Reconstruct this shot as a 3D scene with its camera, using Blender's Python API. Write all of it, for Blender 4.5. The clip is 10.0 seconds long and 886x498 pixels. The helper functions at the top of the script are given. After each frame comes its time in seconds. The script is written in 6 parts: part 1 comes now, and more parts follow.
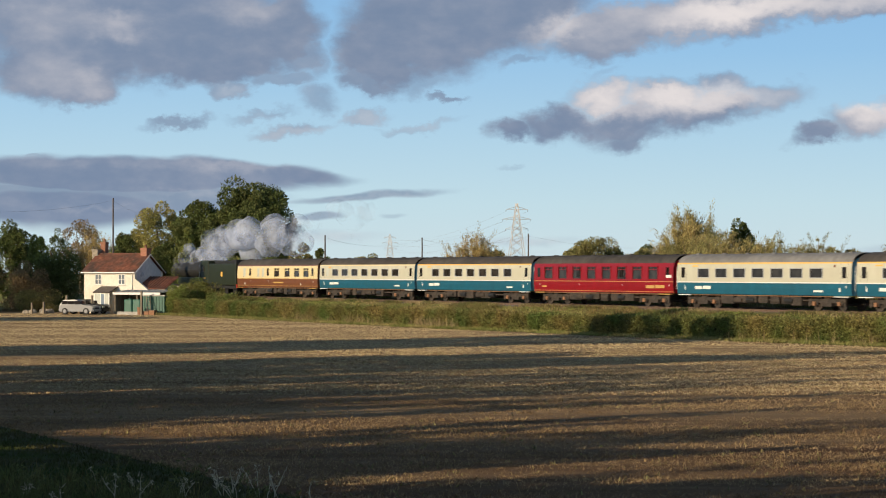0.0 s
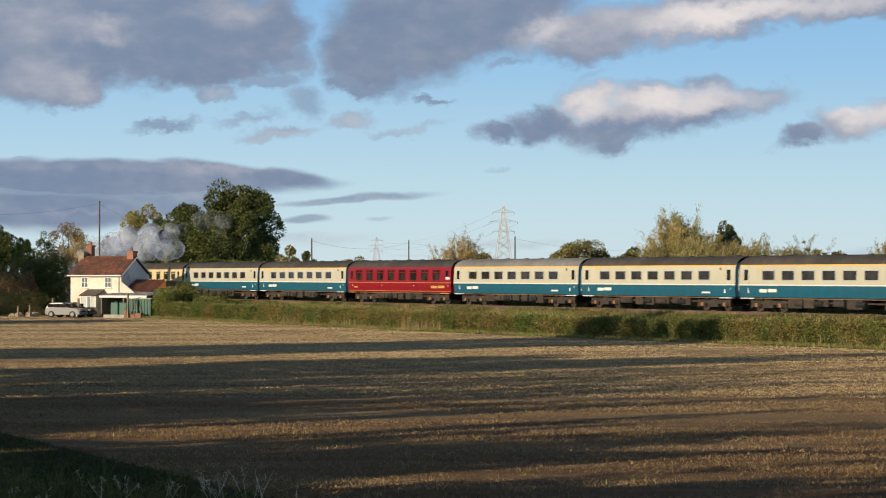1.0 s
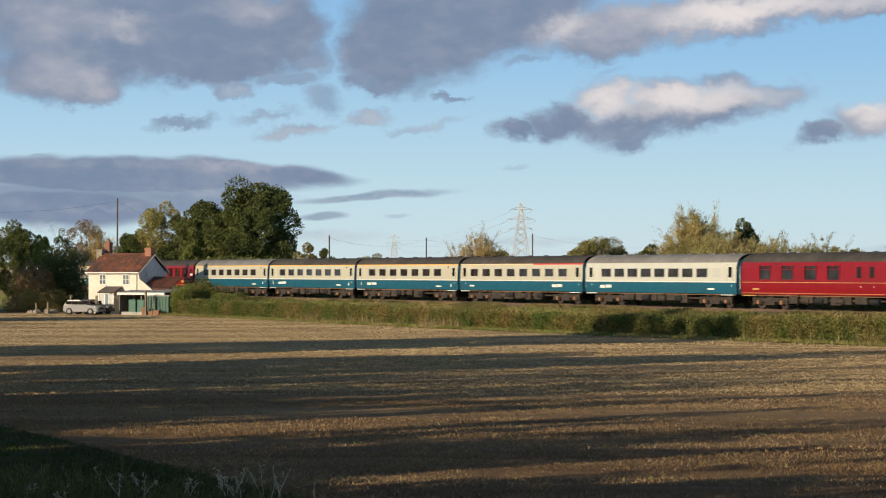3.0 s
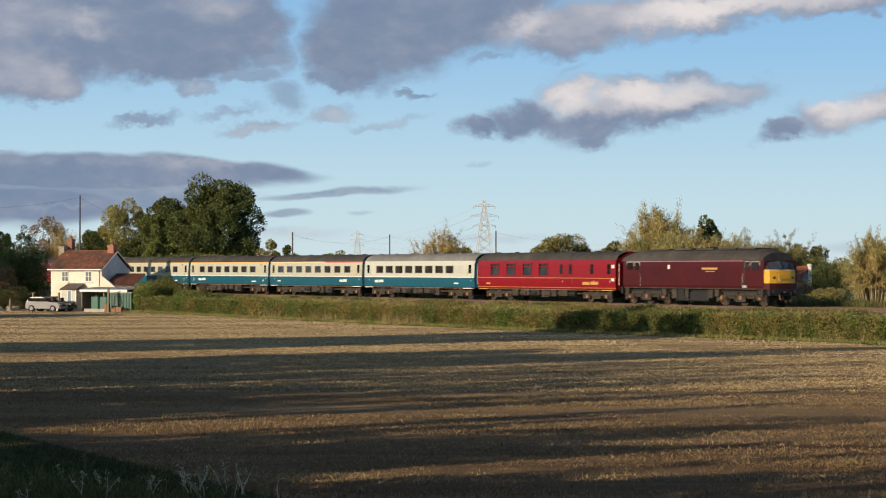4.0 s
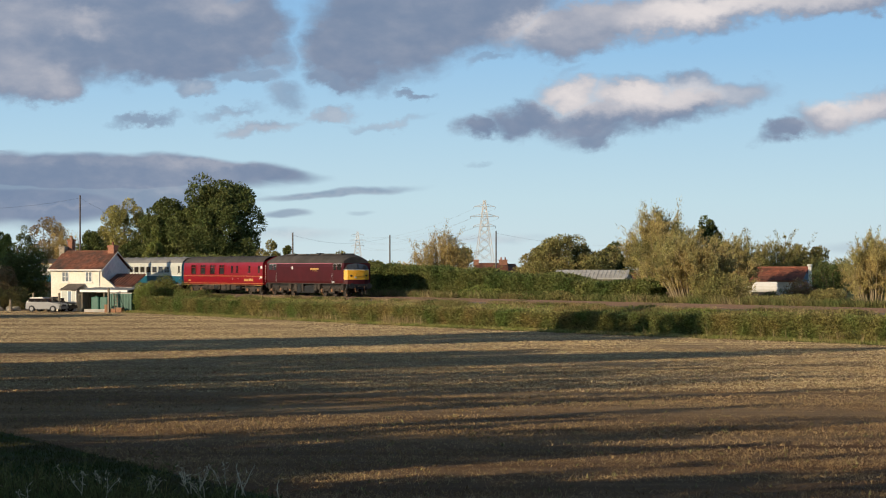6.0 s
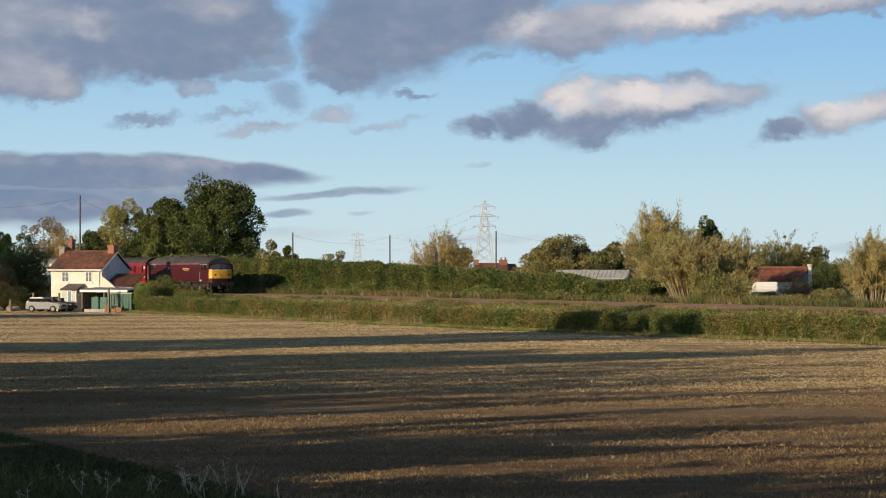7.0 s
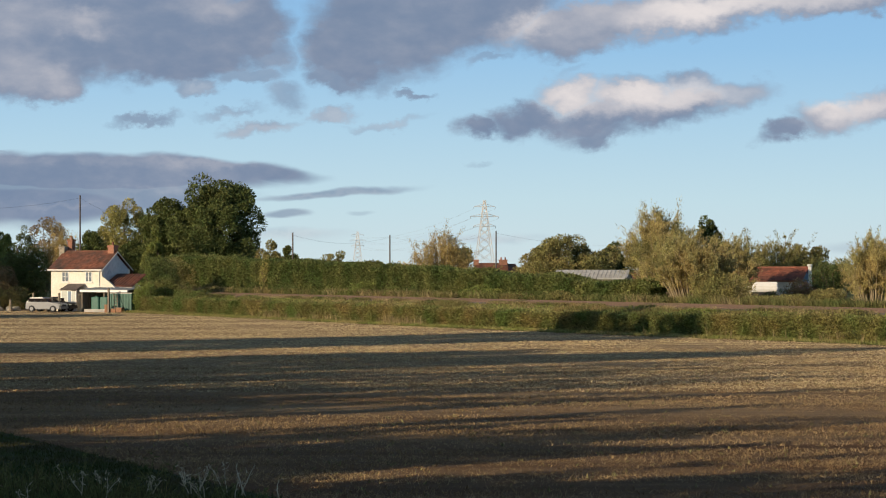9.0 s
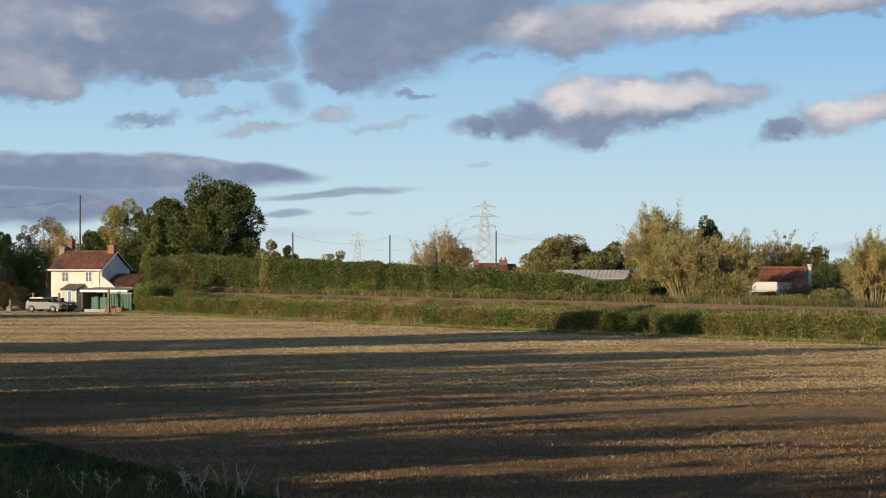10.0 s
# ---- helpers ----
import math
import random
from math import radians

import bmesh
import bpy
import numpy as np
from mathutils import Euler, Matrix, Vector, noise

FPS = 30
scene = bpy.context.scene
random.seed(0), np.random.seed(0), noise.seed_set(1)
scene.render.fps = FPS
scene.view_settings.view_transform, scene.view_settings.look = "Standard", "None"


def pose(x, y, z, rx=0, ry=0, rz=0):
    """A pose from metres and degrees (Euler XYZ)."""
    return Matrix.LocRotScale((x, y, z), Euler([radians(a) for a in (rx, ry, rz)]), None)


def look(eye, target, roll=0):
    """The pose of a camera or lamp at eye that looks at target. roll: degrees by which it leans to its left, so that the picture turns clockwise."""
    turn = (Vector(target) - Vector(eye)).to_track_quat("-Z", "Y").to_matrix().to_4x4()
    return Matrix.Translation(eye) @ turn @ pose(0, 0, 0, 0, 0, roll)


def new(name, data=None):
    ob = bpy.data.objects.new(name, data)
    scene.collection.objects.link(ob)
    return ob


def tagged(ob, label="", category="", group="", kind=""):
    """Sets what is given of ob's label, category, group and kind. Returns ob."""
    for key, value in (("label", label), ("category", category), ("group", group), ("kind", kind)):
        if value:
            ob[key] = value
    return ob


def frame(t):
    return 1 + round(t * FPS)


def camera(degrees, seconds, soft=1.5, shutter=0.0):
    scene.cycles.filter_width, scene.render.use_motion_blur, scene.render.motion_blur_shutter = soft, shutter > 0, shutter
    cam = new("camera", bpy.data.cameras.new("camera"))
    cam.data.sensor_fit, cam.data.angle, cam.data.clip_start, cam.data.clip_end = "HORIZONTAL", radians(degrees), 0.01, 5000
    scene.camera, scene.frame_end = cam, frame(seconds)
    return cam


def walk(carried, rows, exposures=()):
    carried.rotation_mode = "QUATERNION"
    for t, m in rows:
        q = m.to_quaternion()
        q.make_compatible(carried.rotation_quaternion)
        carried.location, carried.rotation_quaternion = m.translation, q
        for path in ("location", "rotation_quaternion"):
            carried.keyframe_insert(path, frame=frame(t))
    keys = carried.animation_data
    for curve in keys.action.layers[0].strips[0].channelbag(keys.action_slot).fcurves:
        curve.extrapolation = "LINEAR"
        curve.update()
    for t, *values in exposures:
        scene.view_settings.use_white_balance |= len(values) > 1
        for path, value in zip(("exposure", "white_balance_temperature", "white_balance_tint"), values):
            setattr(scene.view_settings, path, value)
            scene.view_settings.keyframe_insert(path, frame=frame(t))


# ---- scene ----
# The camera stands on a bank beside the field and is turned a little by hand.
cam = camera(22.27, 10.0, soft=1.05, shutter=0.18)
EYE = (0.0, 0.0, 4.4)
TURNS = [  # seconds, turn to the left, tilt up, lean
    (0.0, 0.821, 0.573, 0.03), (0.5, 0.569, 0.619, -0.03), (1.0, 0.481, 0.642, -0.02), (1.5, 0.601, 0.658, 0.0),
    (2.0, 0.940, 0.662, 0.02), (2.5, 1.088, 0.642, 0.0), (2.7, 1.080, 0.618, 0.0), (3.8, 0.100, 0.489, 0.0),
    (4.0, -0.005, 0.494, 0.0), (4.5, -0.044, 0.503, 0.0), (5.0, 0.0, 0.503, 0.0), (7.0, 0.0, 0.503, 0.0), (10.0, 0.0, 0.503, 0.0)]
walk(cam, [(t, pose(*EYE, 90 + tilt, 0, turn) @ pose(0, 0, 0, 0, 0, lean)) for t, turn, tilt, lean in TURNS],
     exposures=[(0.0, 0.0), (10.0, 0.0)])

# ---- sky and sun: late afternoon, the sun low behind the left shoulder ----
SUN_EL = 15.0
SUN_WAY = Vector((-0.80, -0.60, 0)).normalized() * math.cos(radians(SUN_EL)) + Vector((0, 0, math.sin(radians(SUN_EL))))
sun = new("sun", bpy.data.lights.new("sun", "SUN"))
sun.data.energy, sun.data.angle, sun.data.color = 4.7, radians(0.6), (1.0, 0.80, 0.55)
sun.matrix_world = look(SUN_WAY * 100, (0, 0, 0))

world = bpy.data.worlds.new("sky")
scene.world = world
world.use_nodes = True
WN, WL = world.node_tree.nodes, world.node_tree.links
WN.clear()


def wput(socket, value):
    if hasattr(value, "is_output"):
        WL.new(value, socket)
    else:
        socket.default_value = value


def wm(op, a, b=0.0, c=0.0):
    n = WN.new("ShaderNodeMath")
    n.operation = op
    for s, v in zip(n.inputs, (a, b, c)):
        wput(s, v)
    return n.outputs[0]


def wstep(x, lo, hi):
    n = WN.new("ShaderNodeMapRange")
    n.interpolation_type = "SMOOTHSTEP"
    for s, v in zip(n.inputs[:3], (x, lo, hi)):
        wput(s, v)
    return n.outputs[0]


def wnoise(vec, scale, detail, rough=0.55):
    n = WN.new("ShaderNodeTexNoise")
    WL.new(vec, n.inputs["Vector"])
    n.inputs["Scale"].default_value, n.inputs["Detail"].default_value, n.inputs["Roughness"].default_value = scale, detail, rough
    return n.outputs["Fac"]


def wmix(f, a, b):
    n = WN.new("ShaderNodeMix")
    n.data_type = "RGBA"
    wput(n.inputs[0], f)
    wput(n.inputs[6], a)
    wput(n.inputs[7], b)
    return n.outputs[2]


way = WN.new("ShaderNodeTexCoord").outputs["Generated"]
split = WN.new("ShaderNodeSeparateXYZ")
WL.new(way, split.inputs[0])
ahead = wm("MAXIMUM", split.outputs[1], 0.08)
flat = WN.new("ShaderNodeCombineXYZ")
WL.new(wm("DIVIDE", split.outputs[0], ahead), flat.inputs[0])          # to the right, in tangents
WL.new(wm("DIVIDE", split.outputs[2], ahead), flat.inputs[1])          # upwards, in tangents


def wvec(op, a, b_):
    n = WN.new("ShaderNodeVectorMath")
    n.operation = op
    wput(n.inputs[0], a)
    wput(n.inputs[3 if op == "SCALE" else 1], b_)
    return n.outputs[0]


def warped(amount, scale, detail, rough, squash):
    """The sky's flat coordinates, shaken by noise, so that outlines curl."""
    n = WN.new("ShaderNodeTexNoise")
    WL.new(wvec("MULTIPLY", flat.outputs[0], (1.0, squash, 1.0)), n.inputs["Vector"])
    n.inputs["Scale"].default_value, n.inputs["Detail"].default_value, n.inputs["Roughness"].default_value = scale, detail, rough
    return wvec("ADD", flat.outputs[0], wvec("SCALE", wvec("SUBTRACT", n.outputs["Color"], (0.5, 0.5, 0.5)), amount))


puffy = warped(0.024, 44.0, 8.0, 0.62, 1.4)
calm = warped(0.007, 30.0, 4.0, 0.45, 3.0)
grain = wnoise(wvec("MULTIPLY", flat.outputs[0], (1.0, 1.8, 1.0)), 70.0, 6.0, 0.55)
broad = wnoise(wvec("MULTIPLY", flat.outputs[0], (1.0, 1.8, 1.0)), 22.0, 3.0, 0.5)
SKY = {"cover": 0.0, "light": 0.0}


def spot(where, x, z, half_w, half_h, tilt):
    """One at the middle of an ellipse, nothing at its edge."""
    n = WN.new("ShaderNodeMapping")
    n.vector_type = "TEXTURE"
    WL.new(where, n.inputs["Vector"])
    n.inputs["Location"].default_value = (x, z, 0)
    n.inputs["Rotation"].default_value = (0, 0, radians(tilt))
    n.inputs["Scale"].default_value = (half_w, half_h, 1)
    f = WN.new("ShaderNodeVectorMath")
    f.operation = "MULTIPLY"
    WL.new(n.outputs[0], f.inputs[0])
    f.inputs[1].default_value = (1, 1, 0)
    d = WN.new("ShaderNodeVectorMath")
    d.operation = "LENGTH"
    WL.new(f.outputs[0], d.inputs[0])
    return wm("SUBTRACT", 1.0, d.outputs["Value"])


def bank_of(x, z, half_w, half_h, tilt, thick, soft, where=puffy):
    """A body of cloud: bearing and height, half sizes, tilt, thickness, softness of its edge."""
    d = wm("ADD", spot(where, x, z, half_w, half_h, tilt), wm("MULTIPLY", wm("SUBTRACT", grain, 0.5), 0.5 * soft))
    SKY["cover"] = wm("MAXIMUM", SKY["cover"], wm("MULTIPLY", wstep(d, 0.0, soft), thick))


def sunlit(x, z, half_w, half_h, tilt, amount):
    """A side or top of cloud that the low sun reaches."""
    SKY["light"] = wm("ADD", SKY["light"], wm("MULTIPLY", wstep(spot(puffy, x, z, half_w * 1.6, half_h * 1.6, tilt), 0.0, 1.0), amount * 0.92))


# the broad grey bank to the left
bank_of(-0.1592, 0.1170, 0.1004, 0.0414, 0, 1, 0.45)
bank_of(-0.1843, 0.0919, 0.0477, 0.0196, 0, 1, 0.45)
bank_of(-0.1215, 0.0957, 0.0540, 0.0181, 2, 1, 0.45)
bank_of(-0.1730, 0.0818, 0.0188, 0.0100, 0, 1, 0.45)
bank_of(-0.1102, 0.0806, 0.0138, 0.0060, 0, 0.75, 0.45)
bank_of(-0.0851, 0.0849, 0.0201, 0.0065, 0, 0.7, 0.45)
bank_of(-0.0693, 0.0931, 0.0070, 0.0126, 0, 0.55, 0.8)
sunlit(-0.1592, 0.1090, 0.0151, 0.0065, 0, 0.42)
sunlit(-0.1918, 0.1132, 0.0226, 0.0151, 0, 0.22)
sunlit(-0.1893, 0.0906, 0.0176, 0.0085, 0, 0.22)
sunlit(-0.1730, 0.0813, 0.0121, 0.0075, 0, 0.34)
sunlit(-0.1027, 0.1175, 0.0201, 0.0065, 0, 0.25)
sunlit(-0.1090, 0.0793, 0.0100, 0.0040, 0, 0.3)
bank_of(-0.0901, 0.1070, 0.0289, 0.0231, 0, 1, 0.45)
bank_of(-0.0788, 0.0957, 0.0176, 0.0105, 0, 0.85, 0.6)
# the grey bank in the middle
bank_of(-0.0412, 0.0969, 0.0276, 0.0213, 6, 1, 0.45)
bank_of(-0.0236, 0.1095, 0.0439, 0.0326, 8, 1, 0.45)
bank_of(0.0015, 0.1132, 0.0678, 0.0264, 9, 1, 0.45)
bank_of(-0.0462, 0.0856, 0.0188, 0.0080, 4, 0.9, 0.45)
bank_of(-0.0211, 0.0844, 0.0226, 0.0070, 10, 0.55, 0.8)
# the lit bank to the right
bank_of(0.0643, 0.1082, 0.0502, 0.0151, 9, 1, 0.45)
bank_of(0.1170, 0.1165, 0.0703, 0.0151, 12, 1, 0.45)
bank_of(0.1747, 0.1208, 0.0552, 0.0095, 8, 1, 0.45)
bank_of(0.0216, 0.0924, 0.0151, 0.0035, 18, 0.55, 0.8)
sunlit(0.0354, 0.1075, 0.0151, 0.0065, 20, 0.55)
sunlit(0.0693, 0.1157, 0.0276, 0.0085, 8, 0.38)
sunlit(0.1032, 0.1125, 0.0213, 0.0090, 10, 0.8)
sunlit(0.1270, 0.1170, 0.0226, 0.0075, 10, 0.55)
sunlit(0.1672, 0.1208, 0.0402, 0.0065, 6, 0.55)
sunlit(0.0693, 0.1044, 0.0326, 0.0065, 9, 0.22)
# the long cumulus
bank_of(0.0166, 0.0628, 0.0161, 0.0074, 5, 1, 0.65)
bank_of(0.0379, 0.0663, 0.0294, 0.0105, 4, 1, 0.65)
bank_of(0.0705, 0.0680, 0.0441, 0.0135, 6, 1, 0.65)
bank_of(0.0693, 0.0603, 0.0264, 0.0080, 8, 0.95, 0.65)
bank_of(0.0994, 0.0718, 0.0529, 0.0117, 9, 1, 0.65)
bank_of(0.1258, 0.0773, 0.0309, 0.0094, 6, 0.85, 0.65)
bank_of(0.0567, 0.0778, 0.0212, 0.0111, 0, 1, 0.65)
bank_of(0.0844, 0.0783, 0.0280, 0.0105, 0, 1, 0.65)
bank_of(0.1095, 0.0818, 0.0235, 0.0082, 0, 0.85, 0.65)
sunlit(0.0555, 0.0781, 0.0156, 0.0085, 0, 0.85)
sunlit(0.0831, 0.0806, 0.0138, 0.0050, 0, 0.6)
sunlit(0.0994, 0.0773, 0.0276, 0.0075, 8, 0.65)
sunlit(0.1270, 0.0773, 0.0251, 0.0060, 5, 0.38)
sunlit(0.0718, 0.0718, 0.0151, 0.0050, 0, 0.2)
# the cumulus beyond it
bank_of(0.1526, 0.0608, 0.0188, 0.0064, 14, 1, 0.65)
bank_of(0.1735, 0.0678, 0.0229, 0.0123, 4, 1, 0.65)
bank_of(0.1923, 0.0718, 0.0294, 0.0123, 9, 1, 0.65)
sunlit(0.1798, 0.0705, 0.0188, 0.0105, 8, 0.8)
sunlit(0.1685, 0.0748, 0.0100, 0.0055, 0, 0.35)
sunlit(0.1961, 0.0743, 0.0126, 0.0075, 0, 0.3)
# the lens-shaped bank low on the left
bank_of(-0.1542, 0.0432, 0.1029, 0.0093, -1, 1, 0.3, calm)
bank_of(-0.1102, 0.0449, 0.0658, 0.0060, -4, 1, 0.35, calm)
bank_of(-0.1918, 0.0329, 0.0829, 0.0105, 0, 0.85, 0.5, calm)
bank_of(-0.1642, 0.0246, 0.0552, 0.0035, 0, 0.6, 0.6, calm)
bank_of(-0.1968, 0.0221, 0.0301, 0.0035, 0, 0.5, 0.7, calm)
sunlit(-0.1466, 0.0487, 0.0829, 0.0030, -1, 0.13)
sunlit(-0.1366, 0.0349, 0.0176, 0.0015, 0, 0.08)
sunlit(-0.1692, 0.0269, 0.0138, 0.0015, 0, 0.15)
sunlit(-0.1165, 0.0367, 0.0151, 0.0020, 2, 0.08)
sunlit(-0.1014, 0.0492, 0.0301, 0.0025, -4, 0.12)
bank_of(-0.1491, 0.0321, 0.0753, 0.0105, 0, 0.9, 0.5, calm)
bank_of(-0.1868, 0.0291, 0.0753, 0.0121, 0, 1, 0.5, calm)
# streaks and shreds
bank_of(-0.0487, 0.0341, 0.0464, 0.0025, 4, 0.75, 0.6, calm)
bank_of(-0.0700, 0.0249, 0.0138, 0.0023, 0, 0.7, 0.6, calm)
bank_of(-0.0362, 0.0256, 0.0075, 0.0013, 0, 0.3, 0.7, calm)
bank_of(-0.1321, 0.0665, 0.0201, 0.0035, 10, 0.75, 0.7)
bank_of(-0.0964, 0.0703, 0.0201, 0.0033, 5, 0.55, 0.8)
bank_of(-0.0813, 0.0640, 0.0213, 0.0043, 2, 0.75, 0.7)
bank_of(-0.0500, 0.0685, 0.0156, 0.0043, 3, 0.7, 0.7)
bank_of(-0.0700, 0.0763, 0.0113, 0.0070, 0, 0.6, 0.8)
bank_of(-0.0249, 0.0650, 0.0239, 0.0030, 5, 0.5, 0.8)
bank_of(-0.0118, 0.0763, 0.0131, 0.0023, -8, 0.8, 0.6)
bank_of(-0.1968, 0.0507, 0.0065, 0.0015, 0, 0.6, 0.6, calm)
bank_of(0.0166, 0.0482, 0.0065, 0.0020, 0, 0.25, 0.8)
bank_of(0.0567, 0.0894, 0.0100, 0.0030, 20, 0.22, 0.8)
bank_of(-0.0663, 0.0151, 0.0326, 0.0040, 0, 0.35, 0.9, calm)
bank_of(0.0191, 0.0131, 0.0402, 0.0035, 0, 0.32, 0.9, calm)
bank_of(0.1848, 0.0090, 0.0301, 0.0035, 0, 0.25, 0.9, calm)
sunlit(-0.0813, 0.0633, 0.0201, 0.0035, 0, 0.4)
sunlit(-0.0487, 0.0688, 0.0138, 0.0033, 0, 0.38)
sunlit(-0.0964, 0.0693, 0.0151, 0.0030, 0, 0.2)
sunlit(-0.0236, 0.0655, 0.0201, 0.0030, 0, 0.3)
sunlit(-0.0487, 0.0341, 0.0377, 0.0020, 3, 0.2)
sunlit(-0.0663, 0.0151, 0.0351, 0.0040, 0, 0.5)
sunlit(0.0191, 0.0131, 0.0427, 0.0035, 0, 0.5)
shade = wm("ADD", SKY["light"], wm("MULTIPLY", wm("SUBTRACT", grain, 0.5), 0.42))
shade = wm("ADD", shade, wm("MULTIPLY", wm("SUBTRACT", broad, 0.42), 0.35))
cover = wm("MULTIPLY", SKY["cover"], wstep(split.outputs[1], 0.1, 0.5))
# beyond the view the same broken cloud goes on
cover = wm("MAXIMUM", cover, wm("MULTIPLY", wstep(wnoise(way, 3.0, 5.0), 0.5, 0.62), wstep(split.outputs[2], 0.16, 0.3)))
cloud_colour = wmix(wstep(shade, -0.15, 1.12), (0.185, 0.252, 0.375, 1), (0.82, 0.76, 0.745, 1))
nish = WN.new("ShaderNodeTexSky")
nish.sky_type, nish.sun_disc = "NISHITA", False
nish.sun_elevation, nish.sun_rotation = radians(SUN_EL), math.atan2(SUN_WAY.x, SUN_WAY.y)
nish.air_density, nish.dust_density, nish.ozone_density = 1.0, 0.6, 2.0
sky_bg, cloud_bg, mix_bg, out_bg = (WN.new(k) for k in ("ShaderNodeBackground", "ShaderNodeBackground", "ShaderNodeMixShader", "ShaderNodeOutputWorld"))
# the low sky away from the sun: pale at the horizon, bluer with height
low = WN.new("ShaderNodeValToRGB")
for i, (p, c) in enumerate([(0.0, (0.62, 0.735, 0.765)), (0.18, (0.54, 0.72, 0.795)), (0.36, (0.435, 0.65, 0.805)), (0.58, (0.31, 0.55, 0.80)), (0.80, (0.25, 0.48, 0.77))]):
    e = low.color_ramp.elements[i] if i < 2 else low.color_ramp.elements.new(p)
    e.position, e.color = p, (*c, 1)
WL.new(wm("MULTIPLY", split.outputs[2], 6.0), low.inputs[0])
scaled = WN.new("ShaderNodeVectorMath")
scaled.operation = "SCALE"
WL.new(nish.outputs[0], scaled.inputs[0])
scaled.inputs[3].default_value = 0.07
WL.new(wmix(wstep(split.outputs[2], 0.13, 0.4), low.outputs[0], scaled.outputs[0]), sky_bg.inputs[0])
sky_bg.inputs[1].default_value = 1.0
WL.new(cloud_colour, cloud_bg.inputs[0])
cloud_bg.inputs[1].default_value = 1.0
WL.new(cover, mix_bg.inputs[0])
WL.new(sky_bg.outputs[0], mix_bg.inputs[1])
WL.new(cloud_bg.outputs[0], mix_bg.inputs[2])
WL.new(mix_bg.outputs[0], out_bg.inputs[0])


# ---- materials ----
def mat(name, colour, rough=0.7, metal=0.0, vary=0.25, grain=8.0, second=None, big=0.6, bump=0.0, bump_scale=30.0, stretch=(1, 1, 1), spread=0.0,
        through_light=0.0, island=0.0, spec=0.5, laid=False):
    """A surface with fine grain and broad stains; spread: change from thing to thing; island: from leaf to leaf;
    laid: stains run on from piece to piece."""
    m = bpy.data.materials.new(name)
    m.use_nodes = True
    n, l = m.node_tree.nodes, m.node_tree.links
    b = n["Principled BSDF"]
    b.inputs["Roughness"].default_value, b.inputs["Metallic"].default_value = rough, metal
    b.inputs["Specular IOR Level"].default_value = spec
    co = n.new("ShaderNodeNewGeometry").outputs["Position"] if laid else n.new("ShaderNodeTexCoord").outputs["Object"]
    mp = n.new("ShaderNodeMapping")
    mp.inputs["Scale"].default_value = stretch
    l.new(co, mp.inputs[0])

    def noise_of(scale, detail=4.0):
        t = n.new("ShaderNodeTexNoise")
        t.inputs["Scale"].default_value, t.inputs["Detail"].default_value = scale, detail
        l.new(mp.outputs[0], t.inputs["Vector"])
        return t.outputs["Fac"]

    def mixc(f, a, c, mode="MIX"):
        x = n.new("ShaderNodeMix")
        x.data_type, x.blend_type = "RGBA", mode
        for s, v in ((x.inputs[0], f), (x.inputs[6], a), (x.inputs[7], c)):
            if hasattr(v, "is_output"):
                l.new(v, s)
            else:
                s.default_value = v
        return x.outputs[2]

    def ramp(v, lo, hi, a=0.0, c=1.0):
        r = n.new("ShaderNodeMapRange")
        for s, q in zip(r.inputs[:5], (v, lo, hi, a, c)):
            if hasattr(q, "is_output"):
                l.new(q, s)
            else:
                s.default_value = q
        return r.outputs[0]

    base = (*colour, 1)
    other = (*(second or [c * 0.55 for c in colour]), 1)
    c = mixc(ramp(noise_of(big), 0.38, 0.68), base, other) if second else mixc(ramp(noise_of(big), 0.35, 0.75, 0, vary), base, other)
    g = n.new("ShaderNodeHueSaturation")
    l.new(c, g.inputs["Color"])
    val = ramp(noise_of(grain), 0.3, 0.7, 1 - vary, 1 + vary)
    if island:
        geo = n.new("ShaderNodeNewGeometry").outputs["Random Per Island"]
        mu = n.new("ShaderNodeMath")
        mu.operation = "MULTIPLY"
        l.new(val, mu.inputs[0])
        l.new(ramp(geo, 0, 1, 1 - island, 1 + island), mu.inputs[1])
        val = mu.outputs[0]
        l.new(ramp(geo, 0, 1, 0.485, 0.512), g.inputs["Hue"])
    if spread:
        inf = n.new("ShaderNodeObjectInfo").outputs["Random"]
        mu = n.new("ShaderNodeMath")
        mu.operation = "MULTIPLY"
        l.new(val, mu.inputs[0])
        l.new(ramp(inf, 0, 1, 1 - spread, 1 + spread), mu.inputs[1])
        val = mu.outputs[0]
    l.new(val, g.inputs["Value"])
    l.new(g.outputs[0], b.inputs["Base Color"])
    if bump:
        bp = n.new("ShaderNodeBump")
        bp.inputs["Strength"].default_value, bp.inputs["Distance"].default_value = bump, 0.05
        l.new(noise_of(bump_scale, 5.0), bp.inputs["Height"])
        l.new(bp.outputs[0], b.inputs["Normal"])
    if through_light:
        tr, mx = n.new("ShaderNodeBsdfTranslucent"), n.new("ShaderNodeMixShader")
        l.new(g.outputs[0], tr.inputs[0])
        mx.inputs[0].default_value = through_light
        l.new(b.outputs[0], mx.inputs[1])
        l.new(tr.outputs[0], mx.inputs[2])
        l.new(mx.outputs[0], n["Material Output"].inputs[0])
    return m


def leaf(name, colour, second, island=0.45):
    return mat(name, colour, rough=0.6, vary=0.2, grain=0.8, second=second, big=0.35, through_light=0.25, island=island, spec=0.2)


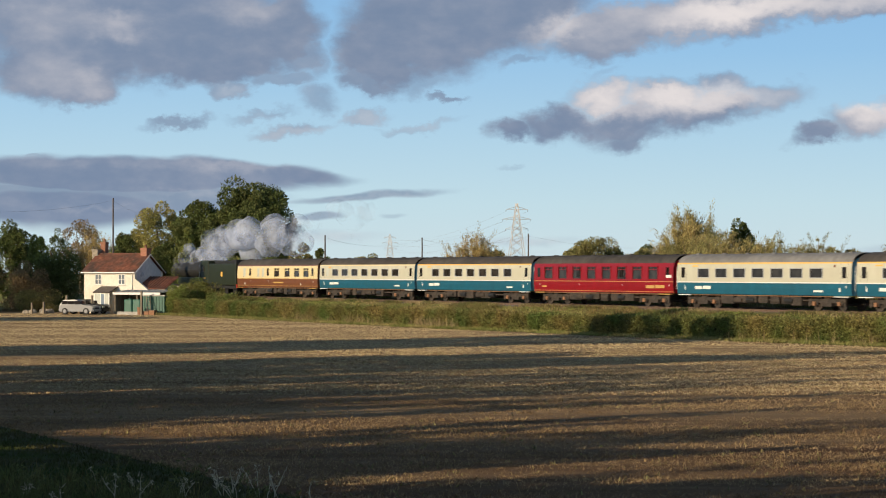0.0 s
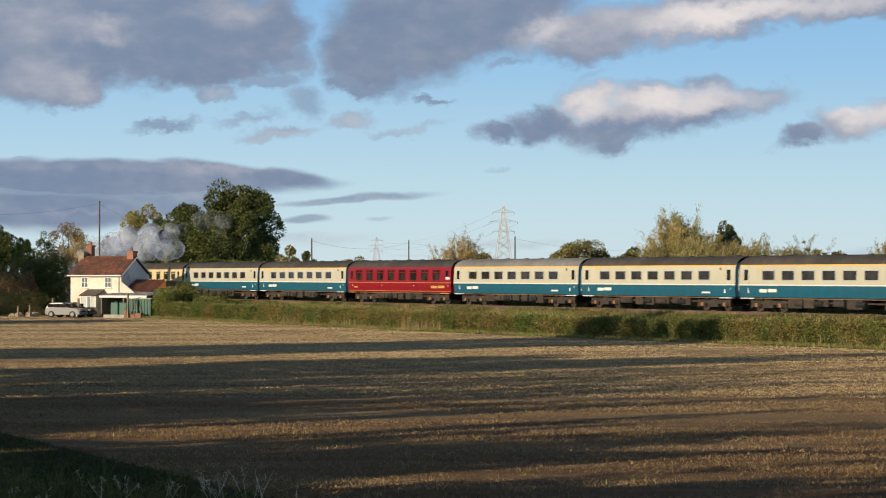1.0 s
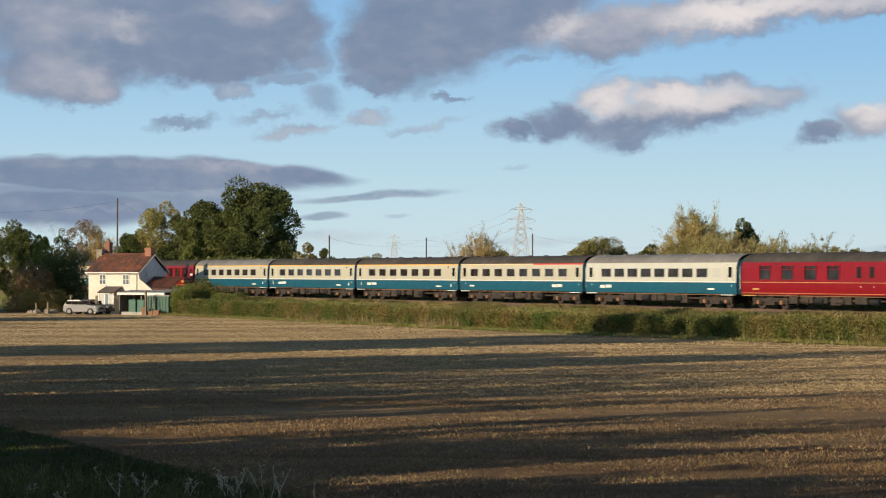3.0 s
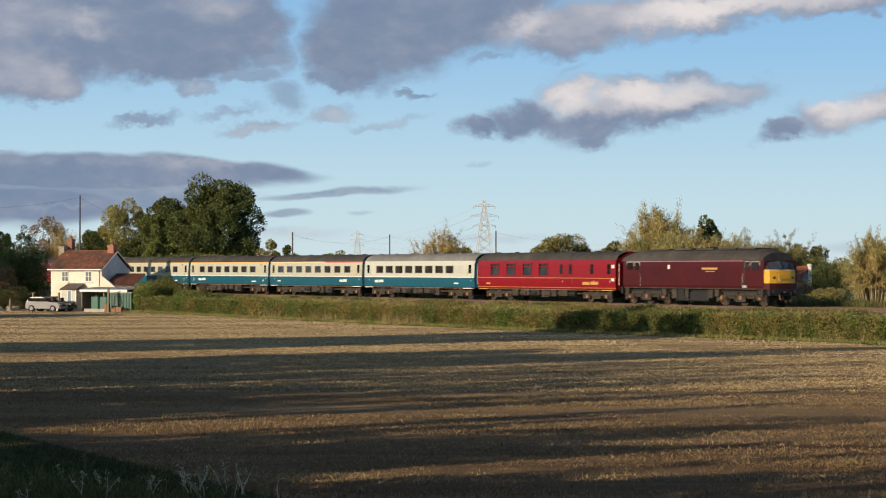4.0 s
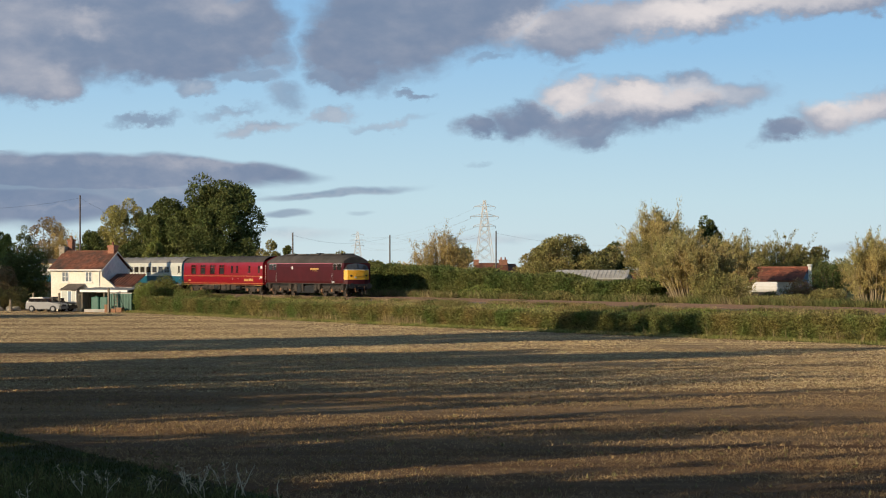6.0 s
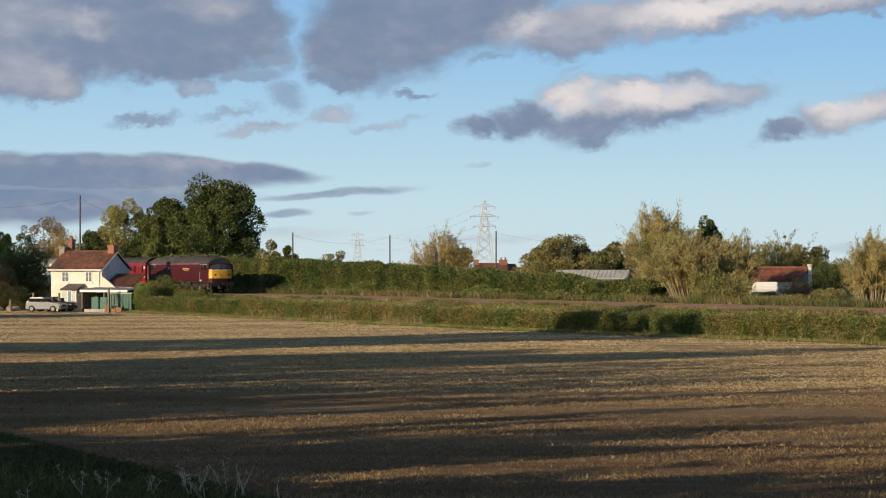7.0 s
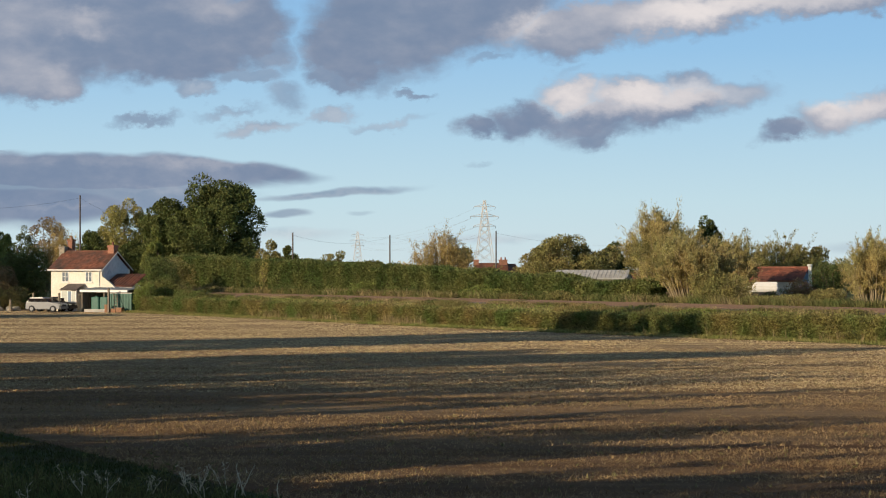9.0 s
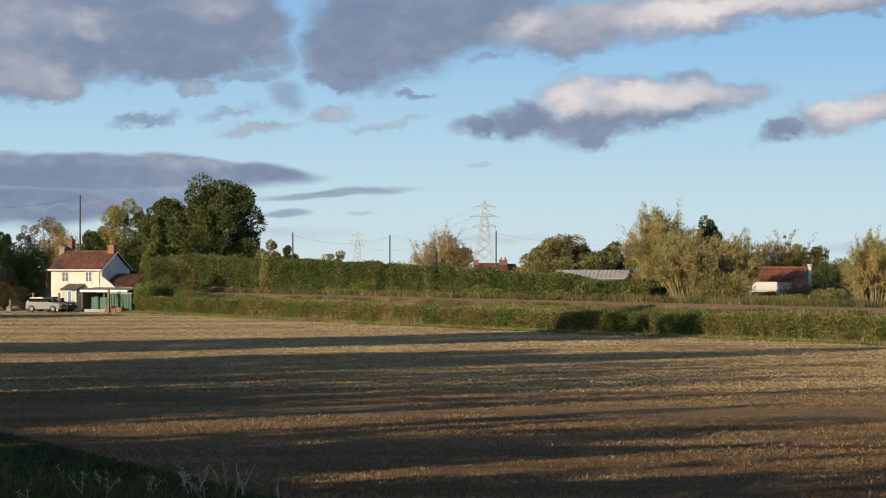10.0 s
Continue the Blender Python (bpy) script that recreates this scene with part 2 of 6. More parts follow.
def darken_near_soil(m, near, far, dark):
    """Barer near soil, also darkened to paint its shade; straw-covered ground further out."""
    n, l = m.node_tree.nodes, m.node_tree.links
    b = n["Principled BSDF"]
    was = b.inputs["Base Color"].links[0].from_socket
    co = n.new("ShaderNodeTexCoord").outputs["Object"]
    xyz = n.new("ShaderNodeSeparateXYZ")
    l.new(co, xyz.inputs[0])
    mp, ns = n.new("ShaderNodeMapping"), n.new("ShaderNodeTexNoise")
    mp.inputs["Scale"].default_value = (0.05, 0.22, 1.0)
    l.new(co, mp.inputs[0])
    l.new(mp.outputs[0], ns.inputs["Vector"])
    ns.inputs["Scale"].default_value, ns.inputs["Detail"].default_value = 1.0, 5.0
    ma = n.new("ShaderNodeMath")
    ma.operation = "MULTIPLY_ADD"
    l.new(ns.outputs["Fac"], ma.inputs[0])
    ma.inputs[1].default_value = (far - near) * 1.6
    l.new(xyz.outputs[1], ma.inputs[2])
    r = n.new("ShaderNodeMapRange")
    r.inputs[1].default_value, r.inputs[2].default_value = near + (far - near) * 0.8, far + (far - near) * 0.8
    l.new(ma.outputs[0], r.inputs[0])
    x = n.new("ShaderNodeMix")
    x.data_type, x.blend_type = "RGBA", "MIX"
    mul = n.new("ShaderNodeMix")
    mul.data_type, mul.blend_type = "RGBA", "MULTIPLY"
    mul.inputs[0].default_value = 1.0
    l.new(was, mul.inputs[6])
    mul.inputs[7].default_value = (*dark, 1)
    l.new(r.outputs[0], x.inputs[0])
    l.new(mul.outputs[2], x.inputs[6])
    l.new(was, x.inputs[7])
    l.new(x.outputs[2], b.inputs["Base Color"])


M = {
    "field": mat("stubble_soil", (0.37, 0.265, 0.145), 0.95, vary=0.18, grain=3.0, second=(0.24, 0.155, 0.083), big=0.28, bump=0.8, bump_scale=9.0, stretch=(0.12, 1.0, 1.0), spec=0.1),
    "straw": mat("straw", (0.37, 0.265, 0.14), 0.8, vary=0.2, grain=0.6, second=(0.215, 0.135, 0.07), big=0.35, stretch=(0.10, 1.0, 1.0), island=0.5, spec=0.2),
    # paler, more even straw for the stubble further out
    "straw2": mat("pale_far_straw", (0.68, 0.55, 0.32), 0.8, vary=0.12, grain=0.6, second=(0.55, 0.43, 0.235), big=0.35, stretch=(0.08, 1.0, 1.0), island=0.10, spec=0.2),
    # darker copies of grass and blade, with the strip's shade put into the colour
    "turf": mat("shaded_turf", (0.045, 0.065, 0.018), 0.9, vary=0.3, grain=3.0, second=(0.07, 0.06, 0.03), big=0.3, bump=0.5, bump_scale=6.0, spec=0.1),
    "turfblade": mat("shaded_turf_blades", (0.06, 0.085, 0.024), 0.8, vary=0.25, grain=0.8, second=(0.09, 0.08, 0.035), big=0.3, island=0.4, spec=0.1),
    "redtile": mat("red_tile", (0.27, 0.088, 0.052), 0.85, vary=0.25, grain=3.0, second=(0.17, 0.07, 0.045), big=0.8, spread=0.2, laid=True),
    "stubble_green": mat("field_weeds", (0.20, 0.20, 0.08), 0.8, vary=0.3, grain=0.5, second=(0.26, 0.20, 0.09), big=0.2, island=0.5, spec=0.2),
    "grass": mat("rough_grass", (0.15, 0.18, 0.05), 0.9, vary=0.35, grain=3.0, second=(0.28, 0.22, 0.10), big=0.25, bump=0.6, bump_scale=6.0, spec=0.1),
    "far": mat("far_pasture", (0.10, 0.13, 0.05), 0.95, vary=0.3, grain=0.02, second=(0.16, 0.15, 0.07), big=0.006, spec=0.1),
    "blade": mat("grass_blades", (0.24, 0.27, 0.075), 0.7, vary=0.25, grain=0.7, second=(0.42, 0.34, 0.15), big=0.3, island=0.45, through_light=0.25, spec=0.2),
    "rank": mat("rank_weeds", (0.13, 0.16, 0.05), 0.75, vary=0.25, grain=0.7, second=(0.25, 0.19, 0.08), big=0.35, island=0.45, through_light=0.2, spec=0.2),
    "dry": mat("dry_grass", (0.42, 0.33, 0.18), 0.8, vary=0.25, grain=0.7, second=(0.28, 0.22, 0.11), big=0.4, island=0.4, through_light=0.2, spec=0.2),
    "ballast": mat("ballast_stone", (0.225, 0.19, 0.15), 0.95, vary=0.4, grain=12.0, second=(0.15, 0.122, 0.095), big=0.5, bump=0.9, bump_scale=18.0, spec=0.2),
    "rail": mat("rusty_rail", (0.16, 0.105, 0.078), 0.7, metal=0.3, vary=0.25, grain=6.0),
    "sleeper": mat("sleeper_concrete", (0.19, 0.155, 0.125), 0.9, vary=0.3, grain=9.0, spread=0.2),
    "bark": mat("bark", (0.17, 0.13, 0.09), 0.95, vary=0.35, grain=9.0, bump=0.7, bump_scale=14.0, stretch=(1, 1, 0.25), spec=0.1),
    "palebark": mat("pale_bark", (0.36, 0.29, 0.19), 0.9, vary=0.3, grain=9.0, stretch=(1, 1, 0.25), spec=0.1),
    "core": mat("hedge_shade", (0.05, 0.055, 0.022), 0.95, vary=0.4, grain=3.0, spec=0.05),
    "l_dark": leaf("leaf_deep_green", (0.105, 0.135, 0.042), (0.155, 0.17, 0.056)),
    "l_green": leaf("leaf_green", (0.22, 0.27, 0.07), (0.28, 0.28, 0.085)),
    "l_yellow": leaf("leaf_yellow_green", (0.4, 0.355, 0.12), (0.28, 0.27, 0.09)),
    "l_gold": leaf("leaf_gold", (0.52, 0.39, 0.16), (0.38, 0.3, 0.13)),
    "l_willow": leaf("leaf_willow", (0.47, 0.375, 0.16), (0.31, 0.305, 0.12)),
    "l_olive": leaf("leaf_olive", (0.23, 0.225, 0.08), (0.33, 0.27, 0.105)),
    "l_brown": leaf("leaf_russet", (0.34, 0.23, 0.115), (0.23, 0.18, 0.09)),
    "l_hedge": leaf("leaf_hedge", (0.15, 0.20, 0.055), (0.32, 0.25, 0.095), 0.5),
    "l_backhedge": leaf("leaf_backhedge", (0.105, 0.145, 0.042), (0.225, 0.225, 0.075), 0.55),
    "render": mat("cream_render", (0.82, 0.78, 0.68), 0.9, vary=0.08, grain=5.0, second=(0.70, 0.65, 0.54), big=0.5, bump=0.3, bump_scale=25.0),
    "tile": mat("clay_tile", (0.205, 0.078, 0.046), 0.85, vary=0.35, grain=3.0, second=(0.072, 0.046, 0.037), big=0.75, spread=0.22, laid=True),
    "brick": mat("chimney_brick", (0.36, 0.17, 0.11), 0.9, vary=0.3, grain=7.0, spread=0.2),
    "stone": mat("rough_stone", (0.33, 0.29, 0.23), 0.9, vary=0.35, grain=5.0, bump=0.5, bump_scale=9.0),
    "white": mat("white_paint", (0.80, 0.79, 0.75), 0.5, vary=0.06, grain=6.0),
    "greypaint": mat("grey_paint", (0.45, 0.47, 0.48), 0.5, vary=0.1, grain=5.0),
    "sheet": mat("roof_sheet", (0.55, 0.54, 0.50), 0.6, vary=0.15, grain=4.0, second=(0.42, 0.40, 0.36), big=0.8),
    "green_metal": mat("green_painted_metal", (0.035, 0.13, 0.095), 0.5, vary=0.15, grain=4.0),
    "wood": mat("weathered_wood", (0.24, 0.20, 0.15), 0.9, vary=0.3, grain=6.0, stretch=(1, 1, 0.2)),
    "pole": mat("pole_wood", (0.13, 0.11, 0.10), 0.9, vary=0.3, grain=6.0, stretch=(1, 1, 0.2)),
    "gable": mat("pale_gable_render", (0.66, 0.67, 0.68), 0.9, vary=0.1, grain=3.0, second=(0.55, 0.56, 0.58), big=0.6),
    # blue-grey base colour paints the sky's reflection in the cottage panes
    "housepane": mat("sky_tinted_house_glass", (0.17, 0.20, 0.23), 0.08, vary=0.4, grain=1.2, spec=0.6),
    "saloon": mat("saloon_window_glass", (0.034, 0.030, 0.027), 0.07, vary=0.6, grain=1.3, spec=0.2),
    # windscreen base lightened likewise for reflected sky
    "screen": mat("sky_tinted_cab_glass", (0.07, 0.08, 0.095), 0.05, vary=0.2, grain=2.0, spec=0.8),
    "paledry": mat("pale_dry_stalk", (0.62, 0.54, 0.38), 0.8, vary=0.2, grain=4.0, island=0.3),
    "steel": mat("galvanised_steel", (0.72, 0.70, 0.68), 0.7, metal=0.1, vary=0.15, grain=0.5),
    "cable": mat("cable", (0.30, 0.31, 0.33), 0.6, vary=0.1),
    "silver": mat("silver_car_paint", (0.24, 0.245, 0.255), 0.35, metal=0.0, vary=0.05, grain=2.0),
    "black": mat("black_rubber", (0.02, 0.02, 0.022), 0.8, vary=0.2, grain=6.0),
    "cream": mat("cream_coach_paint", (0.53, 0.52, 0.41), 0.38, vary=0.05, grain=1.5, second=(0.50, 0.48, 0.37), big=0.4, spread=0.03),
    "palecream": mat("pale_grey_coach_paint", (0.57, 0.58, 0.51), 0.38, vary=0.05, grain=1.5),
    "blue": mat("blue_coach_paint", (0.012, 0.108, 0.175), 0.35, vary=0.10, grain=1.5, second=(0.016, 0.098, 0.155), big=0.5),
    "blueend": mat("blue_end_paint", (0.07, 0.22, 0.33), 0.5, vary=0.15, grain=2.0),
    "maroon": mat("maroon_coach_paint", (0.25, 0.010, 0.018), 0.33, vary=0.08, grain=1.5, second=(0.215, 0.010, 0.016), big=0.5, spec=0.25),
    "locomaroon": mat("dark_maroon_loco_paint", (0.070, 0.010, 0.013), 0.5, vary=0.12, grain=1.5, second=(0.055, 0.010, 0.012), big=0.5, spec=0.2),
    "chocolate": mat("chocolate_coach_paint", (0.17, 0.065, 0.032), 0.35, vary=0.1, grain=1.5),
    "creamyellow": mat("warm_cream_paint", (0.72, 0.60, 0.33), 0.38, vary=0.05, grain=1.5),
    "yellow": mat("warning_yellow_paint", (0.84, 0.43, 0.02), 0.4, vary=0.08, grain=2.0),
    "orange": mat("first_class_stripe", (0.80, 0.48, 0.10), 0.45, vary=0.06),
    "red": mat("catering_stripe", (0.68, 0.06, 0.04), 0.45, vary=0.06),
    "gold": mat("gold_lining", (0.52, 0.33, 0.10), 0.5, vary=0.05),
    "roof": mat("coach_roof_grime", (0.055, 0.051, 0.048), 0.85, vary=0.2, grain=2.0, spec=0.25, second=(0.085, 0.078, 0.073), big=0.35),
    "roofgrey": mat("coach_roof_grey", (0.22, 0.22, 0.217), 0.7, vary=0.15, grain=2.0, spec=0.3, second=(0.155, 0.155, 0.152), big=0.35),
    "under": mat("underframe_brake_dust", (0.062, 0.048, 0.038), 0.9, vary=0.4, grain=5.0, second=(0.034, 0.029, 0.025), big=1.2),
    "rust": mat("rusty_axlebox", (0.27, 0.14, 0.075), 0.8, vary=0.2, grain=5.0),
    "locogreen": mat("dark_green_loco_paint", (0.020, 0.027, 0.012), 0.45, vary=0.1, grain=2.0),
    "locoblack": mat("sooty_black", (0.018, 0.018, 0.018), 0.6, vary=0.3, grain=4.0),
    "glass": mat("dark_window_glass", (0.022, 0.018, 0.018), 0.08, vary=0.5, grain=1.6, spec=0.22),
    "frost": mat("frosted_glass", (0.52, 0.55, 0.50), 0.4, vary=0.1),
    "bluepaint": mat("blue_gable_paint", (0.20, 0.27, 0.36), 0.8, vary=0.12, grain=3.0),
    "pink": mat("pink_flowers", (0.50, 0.18, 0.24), 0.8, vary=0.3, grain=3.0, island=0.4),
}


# near soil multiplied darker: less straw there, and shade put into the colour
darken_near_soil(M["field"], 42.0, 100.0, (0.40, 0.335, 0.305))


def smoke_material(name, alpha, lo=0.40, hi=0.66, scale=0.8):
    m = bpy.data.materials.new(name)
    m.use_nodes = True
    n, l = m.node_tree.nodes, m.node_tree.links
    n.remove(n["Principled BSDF"])
    d, t, tr, a, x = (n.new(k) for k in ("ShaderNodeBsdfDiffuse", "ShaderNodeBsdfTranslucent", "ShaderNodeBsdfTransparent", "ShaderNodeMixShader", "ShaderNodeMixShader"))
    d.inputs[0].default_value = t.inputs[0].default_value = (0.72, 0.80, 0.97, 1)
    a.inputs[0].default_value = 0.34
    l.new(d.outputs[0], a.inputs[1])
    l.new(t.outputs[0], a.inputs[2])
    ns = n.new("ShaderNodeTexNoise")
    ns.inputs["Scale"].default_value, ns.inputs["Detail"].default_value = scale, 8.0
    l.new(n.new("ShaderNodeTexCoord").outputs["Object"], ns.inputs["Vector"])
    r = n.new("ShaderNodeMapRange")
    for s, v in zip(r.inputs[1:5], (lo, hi, 0.0, alpha)):
        s.default_value = v
    l.new(ns.outputs["Fac"], r.inputs[0])
    l.new(r.outputs[0], x.inputs[0])
    l.new(tr.outputs[0], x.inputs[1])
    l.new(a.outputs[0], x.inputs[2])
    l.new(x.outputs[0], n["Material Output"].inputs[0])
    return m


M["smoke"] = smoke_material("steam", 0.66, 0.38, 0.76, 0.36)
M["wisp"] = smoke_material("thin_steam", 0.16, 0.46, 0.80, 0.4)


# ---- mesh helpers ----
def part(name, bm, material, parent=None, label=""):
    me = bpy.data.meshes.new(name)
    bm.normal_update()
    bm.to_mesh(me)
    bm.free()
    me.materials.append(M[material])
    ob = new(name, me)
    ob.parent = parent
    return tagged(ob, label)


def bulk(name, verts, faces, material, parent=None, label="", smooth=False):
    """A mesh from arrays: verts (n, 3), faces (m, 3 or 4)."""
    verts, faces = np.asarray(verts, np.float32), np.asarray(faces, np.int32)
    me = bpy.data.meshes.new(name)
    k = faces.shape[1]
    me.vertices.add(len(verts))
    me.vertices.foreach_set("co", verts.ravel())
    me.loops.add(faces.size)
    me.loops.foreach_set("vertex_index", faces.ravel())
    me.polygons.add(len(faces))
    me.polygons.foreach_set("loop_start", np.arange(0, faces.size, k, dtype=np.int32))
    me.update(calc_edges=True)
    if smooth:
        me.polygons.foreach_set("use_smooth", np.ones(len(faces), bool))
    me.materials.append(M[material])
    ob = new(name, me)
    ob.parent = parent
    return tagged(ob, label)


def empty(name, m, label, category, group=""):
    ob = new(name)
    ob.empty_display_size = 0.2
    ob.matrix_basis = m
    return tagged(ob, label, category, group)


def box(bm, x0, x1, y0, y1, z0, z1, bevel=0.0, m=None):
    vs = [bm.verts.new((x, y, z)) for z in (z0, z1) for x, y in ((x0, y0), (x1, y0), (x1, y1), (x0, y1))]
    fs = [bm.faces.new([vs[i] for i in f]) for f in ((3, 2, 1, 0), (4, 5, 6, 7), (0, 1, 5, 4), (1, 2, 6, 5), (2, 3, 7, 6), (3, 0, 4, 7))]
    if bevel:
        r = bmesh.ops.bevel(bm, geom=list({e for f in fs for e in f.edges}), offset=bevel, segments=2, affect="EDGES", profile=0.5)
        vs = list({v for f in r["faces"] for v in f.verts} | {v for v in vs if v.is_valid})
    if m is not None:
        bmesh.ops.transform(bm, matrix=m, verts=vs)
    return bm


def boxed(*a, **k):
    return box(bmesh.new(), *a, **k)


def tube(bm, a, b, r0, r1, n=8):
    a, b = Vector(a), Vector(b)
    q = (b - a).to_track_quat("Z", "Y")
    rings = [[bm.verts.new(p + q @ Vector((r * math.cos(2 * math.pi * i / n), r * math.sin(2 * math.pi * i / n), 0))) for i in range(n)] for p, r in ((a, r0), (b, r1))]
    for i in range(n):
        bm.faces.new((rings[0][i], rings[0][(i + 1) % n], rings[1][(i + 1) % n], rings[1][i]))
    bm.faces.new(rings[0][::-1])
    bm.faces.new(rings[1])
    return bm


def rope(bm, pts, radii, n=5):
    """One bent, tapering stem through the points."""
    rings = []
    for i, p in enumerate(pts):
        d = (pts[min(i + 1, len(pts) - 1)] - pts[max(i - 1, 0)]).normalized()
        q = d.to_track_quat("Z", "Y")
        rings.append([bm.verts.new(p + q @ Vector((radii[i] * math.cos(6.2832 * k / n), radii[i] * math.sin(6.2832 * k / n), 0))) for k in range(n)])
    for a, b in zip(rings, rings[1:]):
        for k in range(n):
            bm.faces.new((a[k], a[(k + 1) % n], b[(k + 1) % n], b[k]))
    bm.faces.new(rings[-1])
    return bm


def prism(bm, outline, x0, x1):
    """An outline in (y, z), drawn out along x."""
    a = [bm.verts.new((x0, y, z)) for y, z in outline]
    b = [bm.verts.new((x1, y, z)) for y, z in outline]
    k = len(outline)
    for i in range(k):
        bm.faces.new((a[i], a[(i + 1) % k], b[(i + 1) % k], b[i]))
    bm.faces.new(a[::-1])
    bm.faces.new(b)
    bmesh.ops.recalc_face_normals(bm, faces=bm.faces[:])
    return bm


# ---- greenery ----
def cards(rng, at, size, long=1.3, up=0.0, out=None, lean=0.6, wide=0.45):
    """Leaf sprays: one small blade at each place."""
    k = len(at)
    d = rng.normal(size=(k, 3))
    if out is not None:
        d = d * lean + out
    d[:, 2] += up
    d /= np.linalg.norm(d, axis=1)[:, None] + 1e-9
    s = np.cross(d, rng.normal(size=(k, 3)))
    s /= np.linalg.norm(s, axis=1)[:, None] + 1e-9
    z = (size * 0.79 * rng.uniform(0.5, 1.5, k))[:, None]
    v = np.stack([at - s * z * wide, at + s * z * wide, at + d * z * long], 1)
    return v.reshape(-1, 3), np.arange(3 * k).reshape(-1, 3)


def clump_points(rng, centres, radii, per):
    """Places on uneven shells round the clump centres, and the outward way there."""
    c = np.repeat(centres, per, 0)
    r = np.repeat(radii, per, 0)
    d = rng.normal(size=c.shape)
    d /= np.linalg.norm(d, axis=1)[:, None]
    k = rng.uniform(0.35, 1.0, len(c))[:, None] ** 0.45
    return c + d * r * k, d


def tree(name, x, y, ground, top, width, material, seed, label, crown_base=0.2, leaves=6000, size=0.42, clumps=46, bark="bark", gaps=0.0,
         depth=None, shape=1.0, up=0.25, group=""):
    rng = np.random.default_rng(seed)
    h = top - ground
    clumps = clumps if group else int(clumps * 1.5)
    t = empty(name, pose(x, y, ground), label, "tree", group)
    bm = bmesh.new()
    r = max(0.12, h * 0.022)
    bend = rng.normal(0, 0.05, 2) * h
    p1, p2 = Vector((bend[0] * 0.3, bend[1] * 0.3, h * 0.32)), Vector((bend[0], bend[1], h * 0.7))
    tube(bm, (0, 0, -0.3), p1, r * 1.25, r * 0.85, 9)
    tube(bm, p1, p2, r * 0.85, r * 0.35, 8)
    part("trunk", bm, bark, t)
    zc, rz = h * (1 + crown_base) / 2, h * (1 - crown_base) / 2
    rx, ry = width * 0.57, (depth or width) * 0.57
    # clump centres fill the crown, fuller towards its skin
    d = rng.normal(size=(clumps, 3))
    d /= np.linalg.norm(d, axis=1)[:, None]
    k = rng.uniform(0.25, 1.0, clumps)[:, None] ** 0.5 * 0.84
    c = d * k * (rx, ry, rz) * (1.0 if group else 1.03)
    c[:, :2] *= (1 - 0.35 * shape * np.clip(c[:, 2:] / rz, 0, 1))
    c[:, 2] += zc
    rad = rng.uniform(0.13, 0.27, (clumps, 1)) * np.array([[rx + ry, rx + ry, rz * 1.2 + 0.4 * rx]]) * (0.62 if group else 0.55)
    for i in range(min(14, clumps)):
        bm = bmesh.new()
        a = p1.lerp(p2, rng.uniform(0.0, 1.0))
        e = Vector(c[i]) * 0.94
        mid = a.lerp(e, 0.5) + Vector((0, 0, -0.05 * h))
        tube(bm, a, mid, r * 0.38, r * 0.22, 6)
        tube(bm, mid, e, r * 0.22, r * 0.06, 6)
        part("limb", bm, bark, t)
    keep = clumps if not gaps else int(clumps * (1 - gaps))
    pts, out = clump_points(rng, c[:keep], rad[:keep], max(4, int(leaves * 2.7) // keep))
    v, f = cards(rng, pts, np.full(len(pts), size * 0.8), up=up, out=out, lean=0.9)
    bulk("crown", v, f, material, t)
    return t


